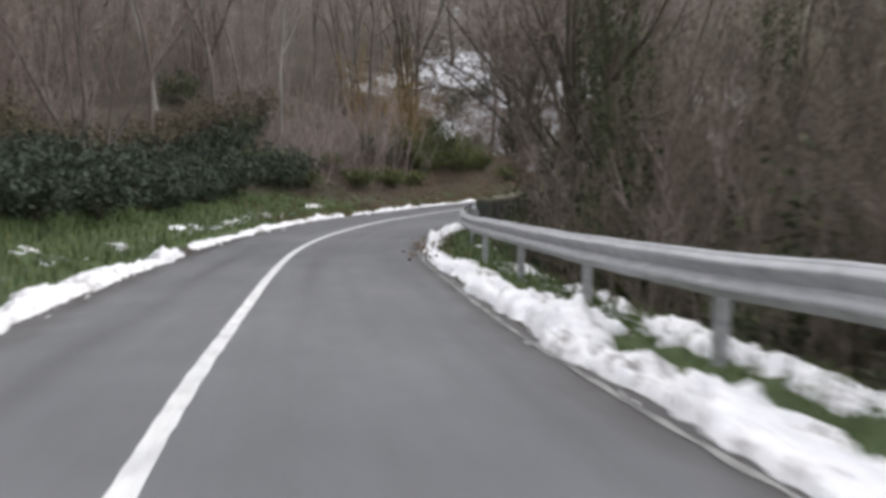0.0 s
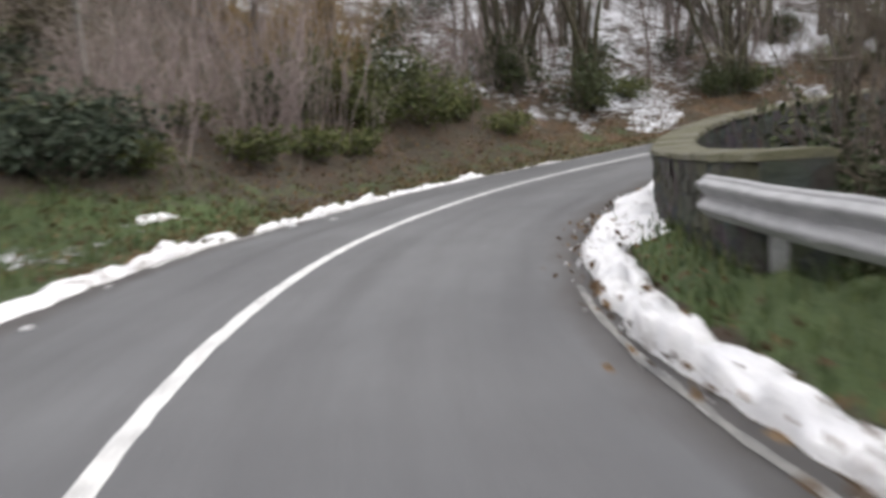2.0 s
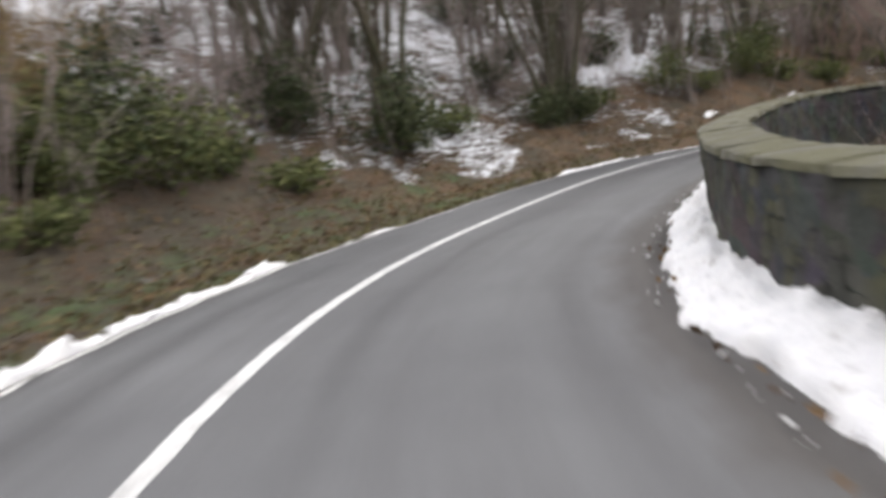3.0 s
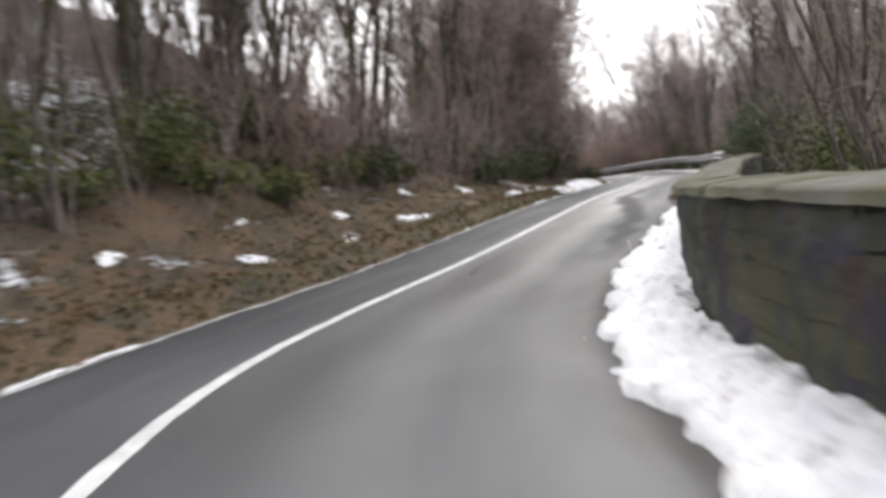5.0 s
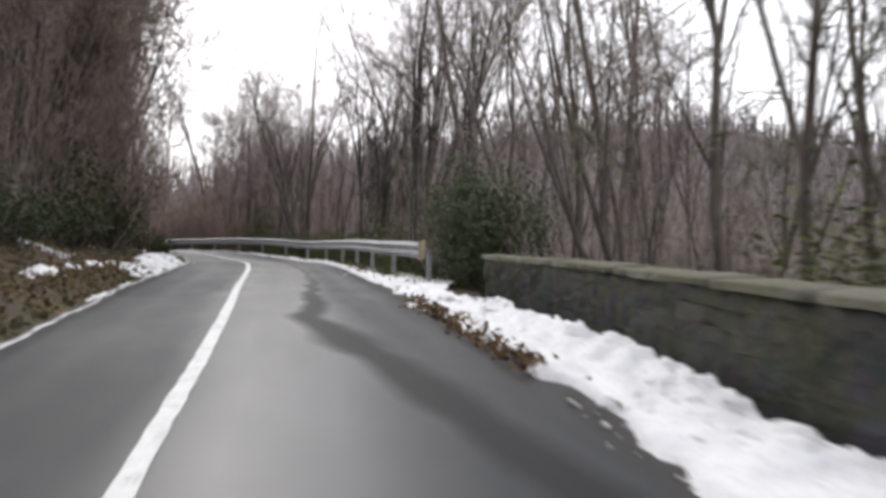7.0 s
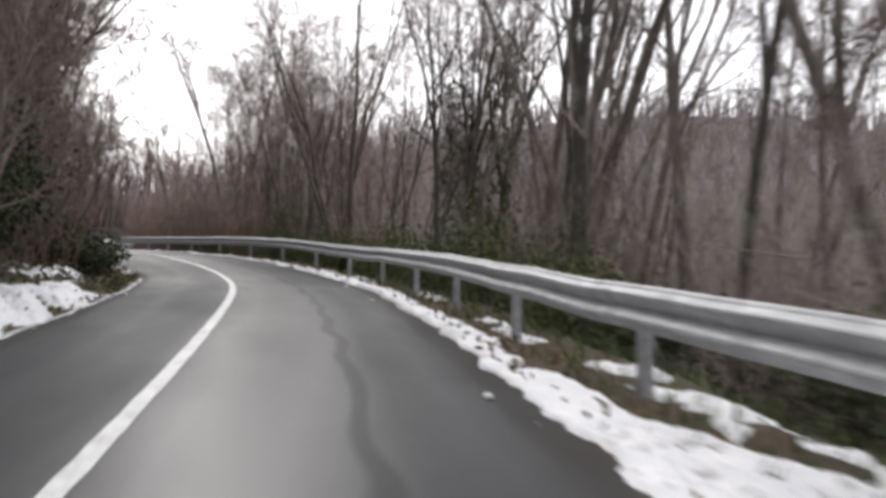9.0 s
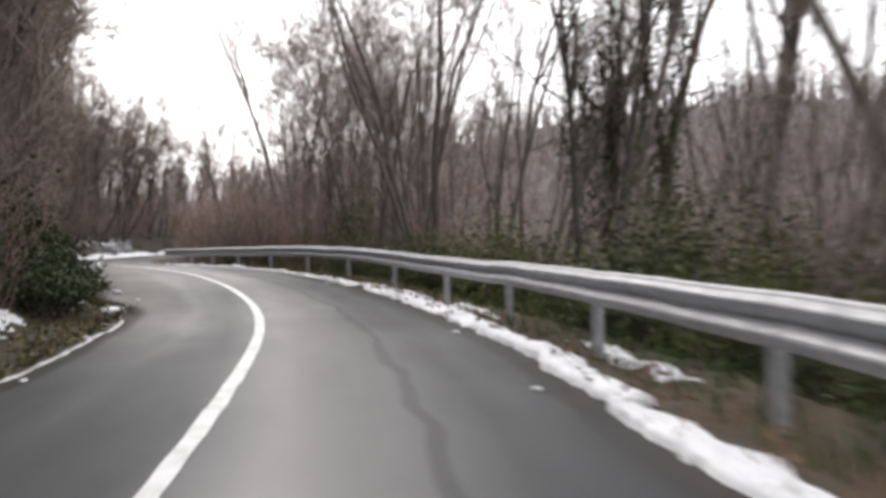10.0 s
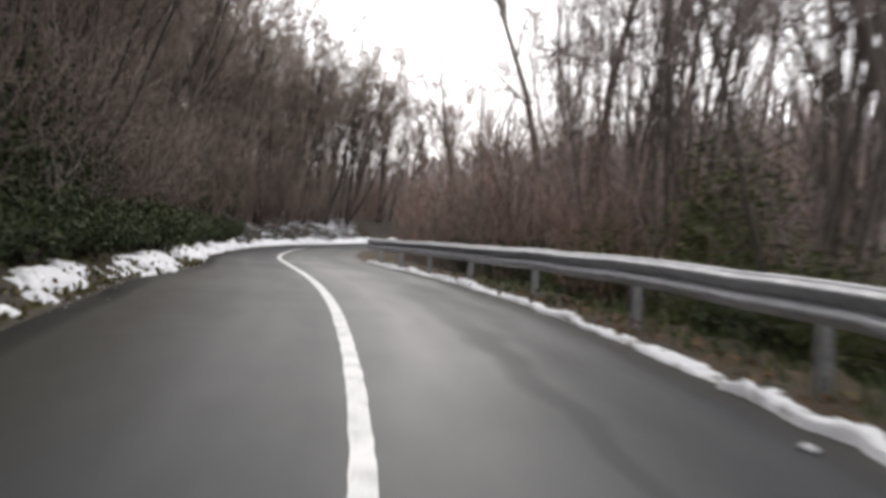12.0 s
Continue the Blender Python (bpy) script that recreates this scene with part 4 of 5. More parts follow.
def snow_crumbs():
    """Crumbled bits of snow along the feet of the heaps."""
    rng = np.random.default_rng(45)
    kinds = []
    for k in range(6):
        bm = bmesh.new()
        bmesh.ops.create_icosphere(bm, subdivisions=1, radius=1)
        v = np.array([tuple(q.co) for q in bm.verts])
        f = np.array([[q.index for q in face.verts] for face in bm.faces])
        bm.free()
        v = v * (1 + 0.35 * rng.normal(size=(len(v), 1))) * [1, 0.75, 0.55]
        kinds.append((v, np.zeros((0, 4), int), f))
    n = 1000
    zone = np.array([(-8, 24, 2.62, 0.10), (24, 48, 2.64, 0.10), (48, 71, 2.52, 0.12), (70, 104, 2.66, 0.08), (-8, 36, -1.95, 0.10), (77, 120, -2.0, 0.10)])[rng.integers(0, 6, n)]
    s = rng.uniform(zone[:, 0], zone[:, 1])
    left = zone[:, 2] < 0
    o = np.where(left, left_edge(s), zone[:, 2]) + rng.normal(size=n) * zone[:, 3] + np.where(left, -0.03, 0.05)
    size = 0.008 + 0.022 * rng.random(n) ** 3
    p = on_road(s, o, 0.006 + 0.2 * size)
    me = repeated("snow_crumbs", kinds, p, rng.uniform(0, 6.28, n), size, rng.integers(0, 6, n), SNOW)
    return tagged(new("snow_crumbs", me), "small crumbs of snow along the asphalt's edges", "snow", kind="stuff")


snow_crumbs()


# ---- guard rails ----
def rail_beam_mesh(s0, s1, o_of, top):
    """A pressed steel W-beam with real thickness, bent to the road."""
    prof = [(0.0, 0.0), (0.022, -0.012), (0.032, -0.028), (0.076, -0.056), (0.082, -0.068), (0.078, -0.084), (0.030, -0.142), (0.020, -0.160), (0.030, -0.176), (0.076, -0.214), (0.082, -0.228), (0.078, -0.244), (0.032, -0.284), (0.022, -0.298), (0.0, -0.310)]
    inner = [(d - 0.006, z) for d, z in prof]
    loop = prof + inner[::-1]
    s = np.linspace(s0, s1, max(2, int((s1 - s0) / 0.5) + 1))
    o = o_of(s)[:, None] - np.array([p[0] for p in loop])[None]
    h = top(s)[:, None] + np.array([p[1] for p in loop])[None]
    v = on_road(s[:, None] + 0 * o, o, h).reshape(-1, 3)
    n = len(loop)
    f = []
    for i in range(len(s) - 1):
        for j in range(n):
            k = (j + 1) % n
            f.append((i * n + j, i * n + k, (i + 1) * n + k, (i + 1) * n + j))
    f.append(tuple(range(n)))
    f.append(tuple(range((len(s) - 1) * n, len(s) * n))[::-1])
    me = mesh_of("beam", v, f, STEEL, False)
    return me


def box_into(bm, lo, hi, bevel=0.0):
    g = bmesh.ops.create_cube(bm, size=1)
    for v in g["verts"]:
        v.co = Vector([lo[k] + (v.co[k] + 0.5) * (hi[k] - lo[k]) for k in range(3)])
    if bevel:
        es = {e for v in g["verts"] for e in v.link_edges}
        bmesh.ops.bevel(bm, geom=list(es), offset=bevel, segments=1, affect="EDGES")


def bm_mesh(name, bm, material):
    me = bpy.data.meshes.new(name)
    bm.to_mesh(me)
    bm.free()
    me.materials.append(material)
    return me


def post_mesh():
    """A C-shaped steel post."""
    bm = bmesh.new()
    box_into(bm, (-0.006, -0.06, -0.9), (0.0, 0.06, 0.66), 0.001)
    box_into(bm, (0.001, -0.06, -0.9), (0.08, -0.054, 0.66), 0.001)
    box_into(bm, (0.001, 0.054, -0.9), (0.08, 0.06, 0.66), 0.001)
    return bm_mesh("post", bm, STEEL)


def spacer_mesh():
    bm = bmesh.new()
    box_into(bm, (-0.15, -0.05, 0.52), (-0.008, -0.044, 0.70), 0.001)
    box_into(bm, (-0.15, 0.044, 0.52), (-0.008, 0.05, 0.70), 0.001)
    box_into(bm, (-0.156, -0.05, 0.52), (-0.151, 0.05, 0.70), 0.001)
    return bm_mesh("spacer", bm, STEEL)


def bolt_mesh():
    bm = bmesh.new()
    bmesh.ops.create_cone(bm, cap_ends=True, segments=8, radius1=0.016, radius2=0.012, depth=0.014)
    return bm_mesh("bolt", bm, STEEL)


POST, SPACER, BOLT = post_mesh(), spacer_mesh(), bolt_mesh()


def guard_rail(label, s0, s1, o_of, top, first_post, gap):
    x, y, z = on_road(s0, float(o_of(np.array([s0]))[0]))
    rail = tagged(new("guard_rail"), label, "guard rail", "guard rails")
    s = s0
    while s < s1 - 0.1:
        e = min(s + 4.0, s1)
        place_part("beam", rail_beam_mesh(s, min(e + 0.25, s1), lambda q, k=s: o_of(q) - 0.004 * smooth(q, k + 3.7, k + 4.0), top), rail)
        for dz in (-0.06, -0.155, -0.25):
            for ds in (0.06, 0.18):
                b = place_part("bolt", BOLT, rail)
                a = math.degrees(float(np.interp(s + ds, LINE_S, turn)))
                p = on_road(s + ds, float(o_of(np.array([s + ds]))[0]) - (0.03 if dz == -0.155 else 0.085), float(top(np.array([s + ds]))[0]) + dz)
                b.matrix_basis = pose(*p, 0, 0, a) @ pose(0, 0, 0, 0, -90)
        s = e
    s = first_post
    while s < s1:
        o = float(o_of(np.array([s]))[0])
        lift = float(top(np.array([s]))[0]) - 0.80
        p = on_road(s, o + 0.16, lift)
        m = pose(*p, 0, 0, math.degrees(float(np.interp(s, LINE_S, turn))))
        post = place_part("post", POST, rail)
        post.matrix_basis = m
        sp = place_part("spacer", SPACER, rail)
        sp.matrix_basis = m
        s += gap
    return rail


near_rail = guard_rail("grey galvanised steel guard rail beside the snowy grass verge", -14.0, 24.6, lambda s: 3.46 + 0.02 * wobble(s, 6, 1), lambda s: 0.80 + 0.012 * wobble(s, 5, 2), -12.5, 3.6)
far_rail = guard_rail("grey galvanised steel guard rail round the outside of the bend", 75.45, 128.0, lambda s: 3.14 + 0.38 * (1 - smooth(s, 74, 82)) - 0.35 * smooth(s, 104, 118), lambda s: 0.80 - 0.10 * smooth(s, 100, 118) + 0.012 * wobble(s, 5, 3), 75.9, 3.6)


def rail_end_plate():
    bm = bmesh.new()
    # a flattened scoop that closes the beam, rounded at its free end
    pts = [(0.0, 0.01), (0.56, 0.02), (0.68, -0.04), (0.72, -0.16), (0.68, -0.28), (0.56, -0.34), (0.0, -0.33)]
    front = [bm.verts.new((0, -x, z)) for x, z in pts]
    back = [bm.verts.new((0.03, -x, z)) for x, z in pts]
    bm.faces.new(front)
    bm.faces.new(back[::-1])
    for i in range(len(pts)):
        j = (i + 1) % len(pts)
        bm.faces.new((front[j], front[i], back[i], back[j]))
    bmesh.ops.recalc_face_normals(bm, faces=bm.faces)
    return bm_mesh("end_plate", bm, PLATE)


end_plate = place_part("end_plate", rail_end_plate(), far_rail, "faded orange reflective end plate")
end_plate.matrix_basis = pose(*on_road(75.5, 3.38, 0.80), 0, 0, math.degrees(float(np.interp(75.4, LINE_S, turn))))


# ---- the roadside stone wall ----
WALL_START, WALL_END = 23.7, 72.0


def wall_top(s):
    return np.interp(s, [23.5, 26, 28.5, 31, 34, 36.5, 43, 50, 58, 60.5, 64, 70], [0.97, 0.90, 0.84, 0.86, 0.90, 0.95, 0.94, 0.88, 0.88, 0.83, 0.74, 0.63])


def wall_mesh():
    s = np.arange(WALL_START, WALL_END, 0.22)
    rng = np.random.default_rng(8)
    zs = np.array([-0.5, -0.1, 0.1, 0.28, 0.46, 0.62, 0.80])
    front = wall_face(s)[:, None] + 0.03 - 0.03 * zs[None] / 0.8 + 0.018 * rng.normal(size=(len(s), len(zs)))
    back = wall_face(s)[:, None] + 0.48 + 0.04 * (0.80 - zs[None, ::-1]) + 0.018 * rng.normal(size=(len(s), len(zs)))
    zb = zs[::-1].copy()
    zb[-1] = -2.4
    o = np.concatenate([front, back], 1)
    h = np.concatenate([zs, zb])[None] + 0 * o
    h = h + smooth(h, 0.0, 0.8) * (wall_top(s)[:, None] - 0.055 - 0.80)
    n = o.shape[1]
    v = on_road(s[:, None] + 0 * o, o, h).reshape(-1, 3)
    f = grid_faces(len(s), n, True).tolist()
    f.append(list(range(n)))
    f.append(list(range((len(s) - 1) * n, len(s) * n))[::-1])
    return mesh_of("wall_body", v, f, WALL)


def coping_mesh(s0, s1, rng):
    s = np.linspace(s0, s1, 5)
    prof = np.array([(-0.022, -0.055), (-0.026, -0.010), (-0.006, 0.004), (0.16, 0.012), (0.36, 0.015), (0.49, 0.012), (0.512, -0.01), (0.51, -0.055)])
    o = wall_face(s)[:, None] + prof[None, :, 0] + 0.007 * rng.normal(size=(5, 8))
    h = wall_top(s)[:, None] + prof[None, :, 1] + 0.005 * rng.normal(size=(5, 8)) + 0.002 * rng.normal()
    v = on_road(s[:, None] + 0 * o, o, h).reshape(-1, 3)
    f = grid_faces(5, 8, True).tolist()
    f.append(list(range(8)))
    f.append(list(range(32, 40))[::-1])
    f += [[i * 8 + 7, i * 8, i * 8 + 8, i * 8 + 15] for i in range(4)]
    return mesh_of("coping_stone", v, f, COPING)


stone_wall = tagged(new("stone_wall"), "low dark mossy stone wall curving round the inside of the bend", "wall")
place_part("wall_body", wall_mesh(), stone_wall)
rng = np.random.default_rng(11)
s = WALL_START
while s < WALL_END - 0.2:
    e = min(s + float(rng.uniform(1.0, 1.5)), WALL_END)
    place_part("coping_stone", coping_mesh(s + 0.006, e - 0.006, rng), stone_wall, "mossy tan coping stone")
    s = e


# ---- the stones in the wall's face ----
def stone_shape(seed):
    """A rough block, 1 by 1 seen from the front, bulging towards the road."""
    rng = np.random.default_rng(seed)
    back = np.array([(0, -0.5, -0.5), (0, 0.5, -0.5), (0, 0.5, 0.5), (0, -0.5, 0.5)]) + rng.normal(size=(4, 3)) * [0, 0.06, 0.09]
    front = back * [1, 0.90, 0.87] + [-0.7, 0, 0] + rng.normal(size=(4, 3)) * [0.12, 0.03, 0.03]
    v = np.concatenate([back, front, [[-1.0, rng.normal() * 0.1, rng.normal() * 0.1]]])
    f = [[k, (k + 1) % 4, 4 + (k + 1) % 4, 4 + k] for k in range(4)] + [[4 + k, 4 + (k + 1) % 4, 8] for k in range(4)]
    return v, f


def wall_stones():
    rng = np.random.default_rng(51)
    shapes = [stone_shape(300 + k) for k in range(6)]
    meshes = [mesh_of("stone", v, f, STONE, False) for v, f in shapes]
    far_v, far_f, count = [], [], 0
    for row in range(5):
        s = WALL_START + 0.05 + rng.uniform(0, 0.2)
        while s < WALL_END - 0.5:
            long = float(rng.uniform(0.18, 0.55))
            mid = s + long / 2
            tall = (float(wall_top(mid)) - 0.055 - 0.06) / 5
            p = on_road(mid, float(wall_face(mid)) + 0.035 - 0.006 * row, 0.06 + (row + 0.5) * tall)
            k = int(rng.integers(6))
            m = pose(*p, 0, 0, math.degrees(float(np.interp(mid, LINE_S, turn)))) @ pose(0, 0, 0, float(rng.normal()) * 5) @ Matrix.Diagonal((float(rng.uniform(0.008, 0.022) if mid < 31 else rng.uniform(0.004, 0.013)), long * 0.97, tall * float(rng.uniform(0.75, 1.12)), 1))
            if mid < 42:
                place_part("stone", meshes[k], stone_wall).matrix_basis = m
            else:
                v = np.array([tuple(m @ Vector(q)) for q in shapes[k][0]])
                far_v.append(v)
                far_f += [[i + count for i in f] for f in shapes[k][1]]
                count += len(v)
            s += long
    rest = place_part("rubble_facing", mesh_of("rubble_facing", np.concatenate(far_v), far_f, STONES, False), stone_wall)
    tagged(rest, kind="stuff")


wall_stones()

# ---- woods and bushes ----
rng = np.random.default_rng(21)
woods = "bare trees of the wood"


def woodland(tag, seed, bark=None, twig=None):
    return [bare_tree(tag, seed, woods, height=12.5, radius=0.15, limbs=16, bark=bark, twig=twig),
            bare_tree(tag, seed + 1, woods, height=10.5, radius=0.11, limbs=14, first=0.45, bark=bark, twig=twig),
            bare_tree(tag, seed + 2, woods, height=11.5, radius=0.12, stems=4, limbs=20, first=0.3, spread=0.55, twigs=3, bark=bark, twig=twig),
            bare_tree(tag, seed + 3, woods, height=8.5, radius=0.07, limbs=12, first=0.3, bark=bark, twig=twig)]


def slender(tag, seed, twig=None):
    """Thin-stemmed trees and coppice stools of the leaf-covered slope."""
    return [bare_tree(tag, seed, woods, height=10.5, radius=0.085, limbs=15, first=0.25, twig=twig),
            bare_tree(tag, seed + 1, woods, height=8.0, radius=0.055, limbs=13, first=0.2, twig=twig),
            bare_tree(tag, seed + 2, woods, height=9.0, radius=0.085, stems=6, limbs=24, first=0.25, spread=0.5, twigs=3, twig=twig),
            bare_tree(tag, seed + 3, woods, height=11.5, radius=0.12, limbs=15, first=0.3, twig=twig)]


# slope above the hedge
scatter(slender("leafless tree in the dark wood above the hedge", 100), spots_in(rng, 28, -4, 34, -13, -6.8, 1.6), rng)
pale = [bare_tree("slim pale-barked leafless tree above the hedge", 105, woods, height=9.0, radius=0.085, limbs=12, first=0.4, bark=PALE)]
scatter(pale, [(33.0, -7.6), (29.5, -9.5)], rng)
# outside of the bend
scatter(slender("slender leafless tree on the snowy leaf-covered slope", 110), spots_in(rng, 44, 34, 64, -17, -5.8, 1.6) + spots_in(rng, 26, 58, 86, -24, -10, 1.8) + [(47.2, -4.9), (50.5, -5.1), (54.0, -5.0), (44.0, -5.6)], rng)
stools = [bare_tree("dark many-stemmed coppice stool on the snowy slope", 112 + k, woods, "coppice_tree", height=9.5, radius=0.12, stems=7, limbs=30, first=0.25, spread=0.5, twigs=5, bark=MOSSY) for k in range(3)]
scatter(stools, [(43.0, -5.9), (43.6, -6.4), (49.6, -4.8), (50.4, -5.4), (53.0, -7.8), (56.5, -7.2), (59.5, -6.8), (46.6, -8.2), (63.0, -7.4), (39.5, -8.8), (48.2, -10.0), (52.4, -11.5), (57.8, -10.5), (44.8, -4.9)], rng, low=0.8, high=1.05)
leaners = [bare_tree("leafless tree leaning far over the slope", 118, woods, "leaning_tree", height=9.0, radius=0.10, limbs=12, first=0.35, bark=SHADEBARK, twig=SHADETWIG)]
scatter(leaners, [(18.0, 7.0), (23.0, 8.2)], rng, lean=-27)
# bank of the second straight
scatter(woodland("leafless tree crowding the bank above the road", 120, MOSSY), spots_in(rng, 16, 58, 96, -11, -4.8, 1.8), rng, high=1.0, low=0.65)
# the dense tangle over the left bend
tangle = [bare_tree("dense dark tangle of a many-stemmed leafless tree", 125 + k, woods, "tangled_tree", height=9.5 - 0.8 * k, radius=0.085, stems=5, limbs=30, first=0.06, spread=0.65, twigs=6, bark=SHADEBARK, twig=DUSK, fine=0.015) for k in range(3)]
scatter(tangle, [(s, -7.4 + rng.normal() * 0.3) for s in np.arange(89, 117, 2.2)] + [(s, -9.0 + rng.normal() * 0.5) for s in np.arange(92, 119, 2.6)] + [(s, -7.2 + rng.normal() * 0.4) for s in np.arange(118, 168, 2.0)] + [(s, -9.6 + rng.normal() * 0.6) for s in np.arange(120, 166, 3.6)], rng, low=0.95, high=1.3)
leaning = [bare_tree("leafless tree arching its branches towards the road", 135 + k, woods, "arching_tree", height=9.5, radius=0.09, stems=4, limbs=36, first=0.42, spread=0.8, twigs=7, bark=SHADEBARK, twig=DUSK, fine=0.016) for k in range(2)]
scatter(leaning, [(s, -5.3 + rng.normal() * 0.3) for s in np.arange(62, 84, 6.2)] + [(s, -5.5 + rng.normal() * 0.25) for s in np.arange(84, 170, 2.3)], rng, low=0.9, high=1.2, lean=9)
canopy = [bare_tree("tall densely twigged leafless tree over the bank", 128 + k, woods, "many_stemmed_tree", height=12.5 - k, radius=0.10, stems=6, limbs=44, first=0.25, spread=0.6, twigs=7, bark=SHADEBARK, twig=DUSK, fine=0.016) for k in range(2)]
scatter(canopy, [(s, -7.0 + rng.normal() * 0.3) for s in np.arange(99, 128, 2.1)] + [(s, -6.0 + rng.normal() * 0.15) for s in np.arange(98.5, 116, 2.4)], rng, low=0.95, high=1.2)
far_canopy = [bare_tree("tall densely twigged leafless tree where the road bends away", 138, woods, "many_stemmed_tree", height=12.5, radius=0.10, stems=6, limbs=44, first=0.25, spread=0.6, twigs=7, bark=SHADEBARK, twig=DUSK, fine=0.016)]
scatter(far_canopy, [(s, -5.4 - 1.4 * (k % 2)) for k, s in enumerate(np.arange(134, 156, 1.8))], np.random.default_rng(8), low=0.95, high=1.15)
# inside of the bend, behind the wall
scatter(slender("slender mossy leafless tree behind the stone wall", 130, MOSSTWIG), spots_in(rng, 54, 34, 72, 5.6, 15, 1.4), rng, low=0.85, high=1.2)
# valley side behind the far rail
scatter(woodland("leafless tree on the valley side behind the guard rail", 140), spots_in(rng, 42, 79, 128, 6.0, 15, 1.6), rng)
stout = [bare_tree("stout leafless tree close behind the guard rail", 145, woods, height=13, radius=0.085, limbs=20, first=0.25, bark=SHADEBARK),
         bare_tree("stout leafless tree close behind the guard rail", 146, woods, height=12, radius=0.072, limbs=18, first=0.25)]
scatter(stout, [(82, 5.2), (89.2, 5.6), (96.6, 5.6), (86.8, 6.0), (102, 6.2), (79, 6.3), (95.5, 5.4), (104.5, 5.3)], rng, tilt=0.04)
thick = [bare_tree("thick dark-barked leafless tree close behind the guard rail", 144, woods, height=13, radius=0.16, limbs=20, first=0.3, bark=SHADEBARK)]
scatter(thick, [(86.2, 5.0)], np.random.default_rng(5), tilt=0.02)
coppice = [bare_tree("many-stemmed leafless coppice tree behind the guard rail", 147 + k, woods, "coppice_tree", height=12.5, radius=0.10, stems=6, limbs=34, first=0.2, spread=0.5, twigs=5) for k in range(2)]
scatter(coppice, [(88.5, 5.6), (93, 7.4), (108.5, 5.4), (78, 7.5), (99, 5.6)], rng)
clump = [bare_tree("dense clump of slim upright leafless stems behind the rail", 290 + k, woods, "coppice_tree", height=11.0, radius=0.06, stems=7, limbs=42, first=0.2, spread=0.5, twigs=6) for k in range(2)]
scatter(clump, [(112.6, 5.8), (113.9, 6.5), (115.6, 6.0), (109.2, 6.3), (118.2, 6.8), (107.0, 6.0)], np.random.default_rng(9), tilt=0.02, low=0.9, high=1.1)
# where the road bends out of sight
scatter(woodland("brown leafless tree where the road bends away", 150, None, RUST), spots_in(rng, 34, 134, 171, 6.0, 26, 2.0), rng, low=0.7, high=0.95)
scatter(woodland("low brown leafless tree beside the far end of the rail", 155, None, RUST), spots_in(rng, 18, 114, 134, 5.5, 16, 1.8), rng, low=0.38, high=0.58)

ivies = [ivy_tree("ivy-clad tree beside the guard rail", 160 + k, 11 - k, 0.17, "ivy-clad trees") for k in range(3)]
scatter(ivies, spots_in(rng, 14, -2, 20, 5.4, 12, 1.5) + [(20.5, 6.4), (23.5, 6.8), (26.5, 6.6), (30, 7.0), (33.5, 7.2), (63, -6.6), (69.5, -6.6), (75, -6.2), (81, -6.2), (97.8, 7.4), (99.0, 7.0)], rng)

hedge = [leafy_bush("dark evergreen hedge bush on the grassy bank", 170 + k, 2.1, 1.15, "hedge along the bank") for k in range(3)]
scatter(hedge, [(s, -4.9 + rng.normal() * 0.25) for s in np.arange(-3, 31, 0.95)] + [(s, -6.2 + rng.normal() * 0.4) for s in np.arange(-3, 31, 1.3)], rng, sink=0.0)
dry_hedge = [leafy_bush("browned bushy hedge on the terrace above the evergreens", 174 + k, 2.2, 1.35, "browned hedge on the terrace", BROWNED, 0.09, 1500, "browned_hedge_bush") for k in range(2)]
scatter(dry_hedge, [(s, -7.9 + rng.normal() * 0.2) for s in np.arange(6, 33, 1.15)], rng, sink=0.0, low=0.9, high=1.1)
under = [leafy_bush("dark green bramble bush on the bank", 180 + k, 1.8, 1.2, "undergrowth", IVY, 0.085, 1150, "bramble_bush") for k in range(3)]
scatter(under, spots_in(rng, 16, 28, 60, -12, -5.2, 1.8) + spots_in(rng, 34, 60, 118, -6, -3.6, 1.0) + spots_in(rng, 26, -6, 26, 4.8, 7.5, 1.1) + spots_in(rng, 30, 79, 125, 4.2, 6.5, 1.0) + spots_in(rng, 8, 40, 72, 4.6, 8, 1.5), rng, sink=0.0)
scatter([leafy_bush("low dark bramble bush close behind the snow strip", 184 + k, 1.5, 0.95, "undergrowth", IVY, 0.10, 900, "bramble_bush") for k in range(2)],
        [(s, left_edge(s) - 1.05 + rng.normal() * 0.12) for s in np.arange(96, 140, 0.85)], rng, sink=0.0, low=0.8, high=1.15)
tall_dark = [leafy_bush("tall dark evergreen shrub over the road's border", 190 + k, 2.4, 3.2, "tall dark shrubs", IVY, 0.13, 1700) for k in range(2)]
scatter(tall_dark, spots_in(rng, 16, 82, 92, -6.2, -4.2, 1.2) + [(s, -4.7 + rng.normal() * 0.2) for s in np.arange(92, 120, 1.6)] + [(s, -6.0 + rng.normal() * 0.2) for s in np.arange(96, 122, 2.4)] + [(s, -5.0 + rng.normal() * 0.2) for s in np.arange(121, 144, 2.0)] + spots_in(rng, 12, -2, 20, 5.0, 8.5, 1.4) + [(21, 5.4), (22.6, 5.8), (24.2, 5.4), (25.8, 5.9), (27.5, 5.5), (29, 6.1), (31, 5.7), (33, 6.2), (23.4, 7.4), (27, 7.6)], rng, sink=0.0, low=0.6, high=1.0)
inner = [leafy_bush("glossy evergreen bush rising behind the stone wall", 198, 2.4, 2.9, "tall dark shrubs", OLIVE, 0.068, 5600)]
scatter(inner, [(60.6, 5.4), (61.8, 5.9), (63.2, 5.5), (64.8, 5.8), (52.5, 5.6)], rng, sink=0.0, low=0.95, high=1.15)
yew = [leafy_bush("large rounded olive-green bush beside the rail's end", 195, 1.9, 2.6, "tall dark shrubs", YEW, 0.075, 8500)]
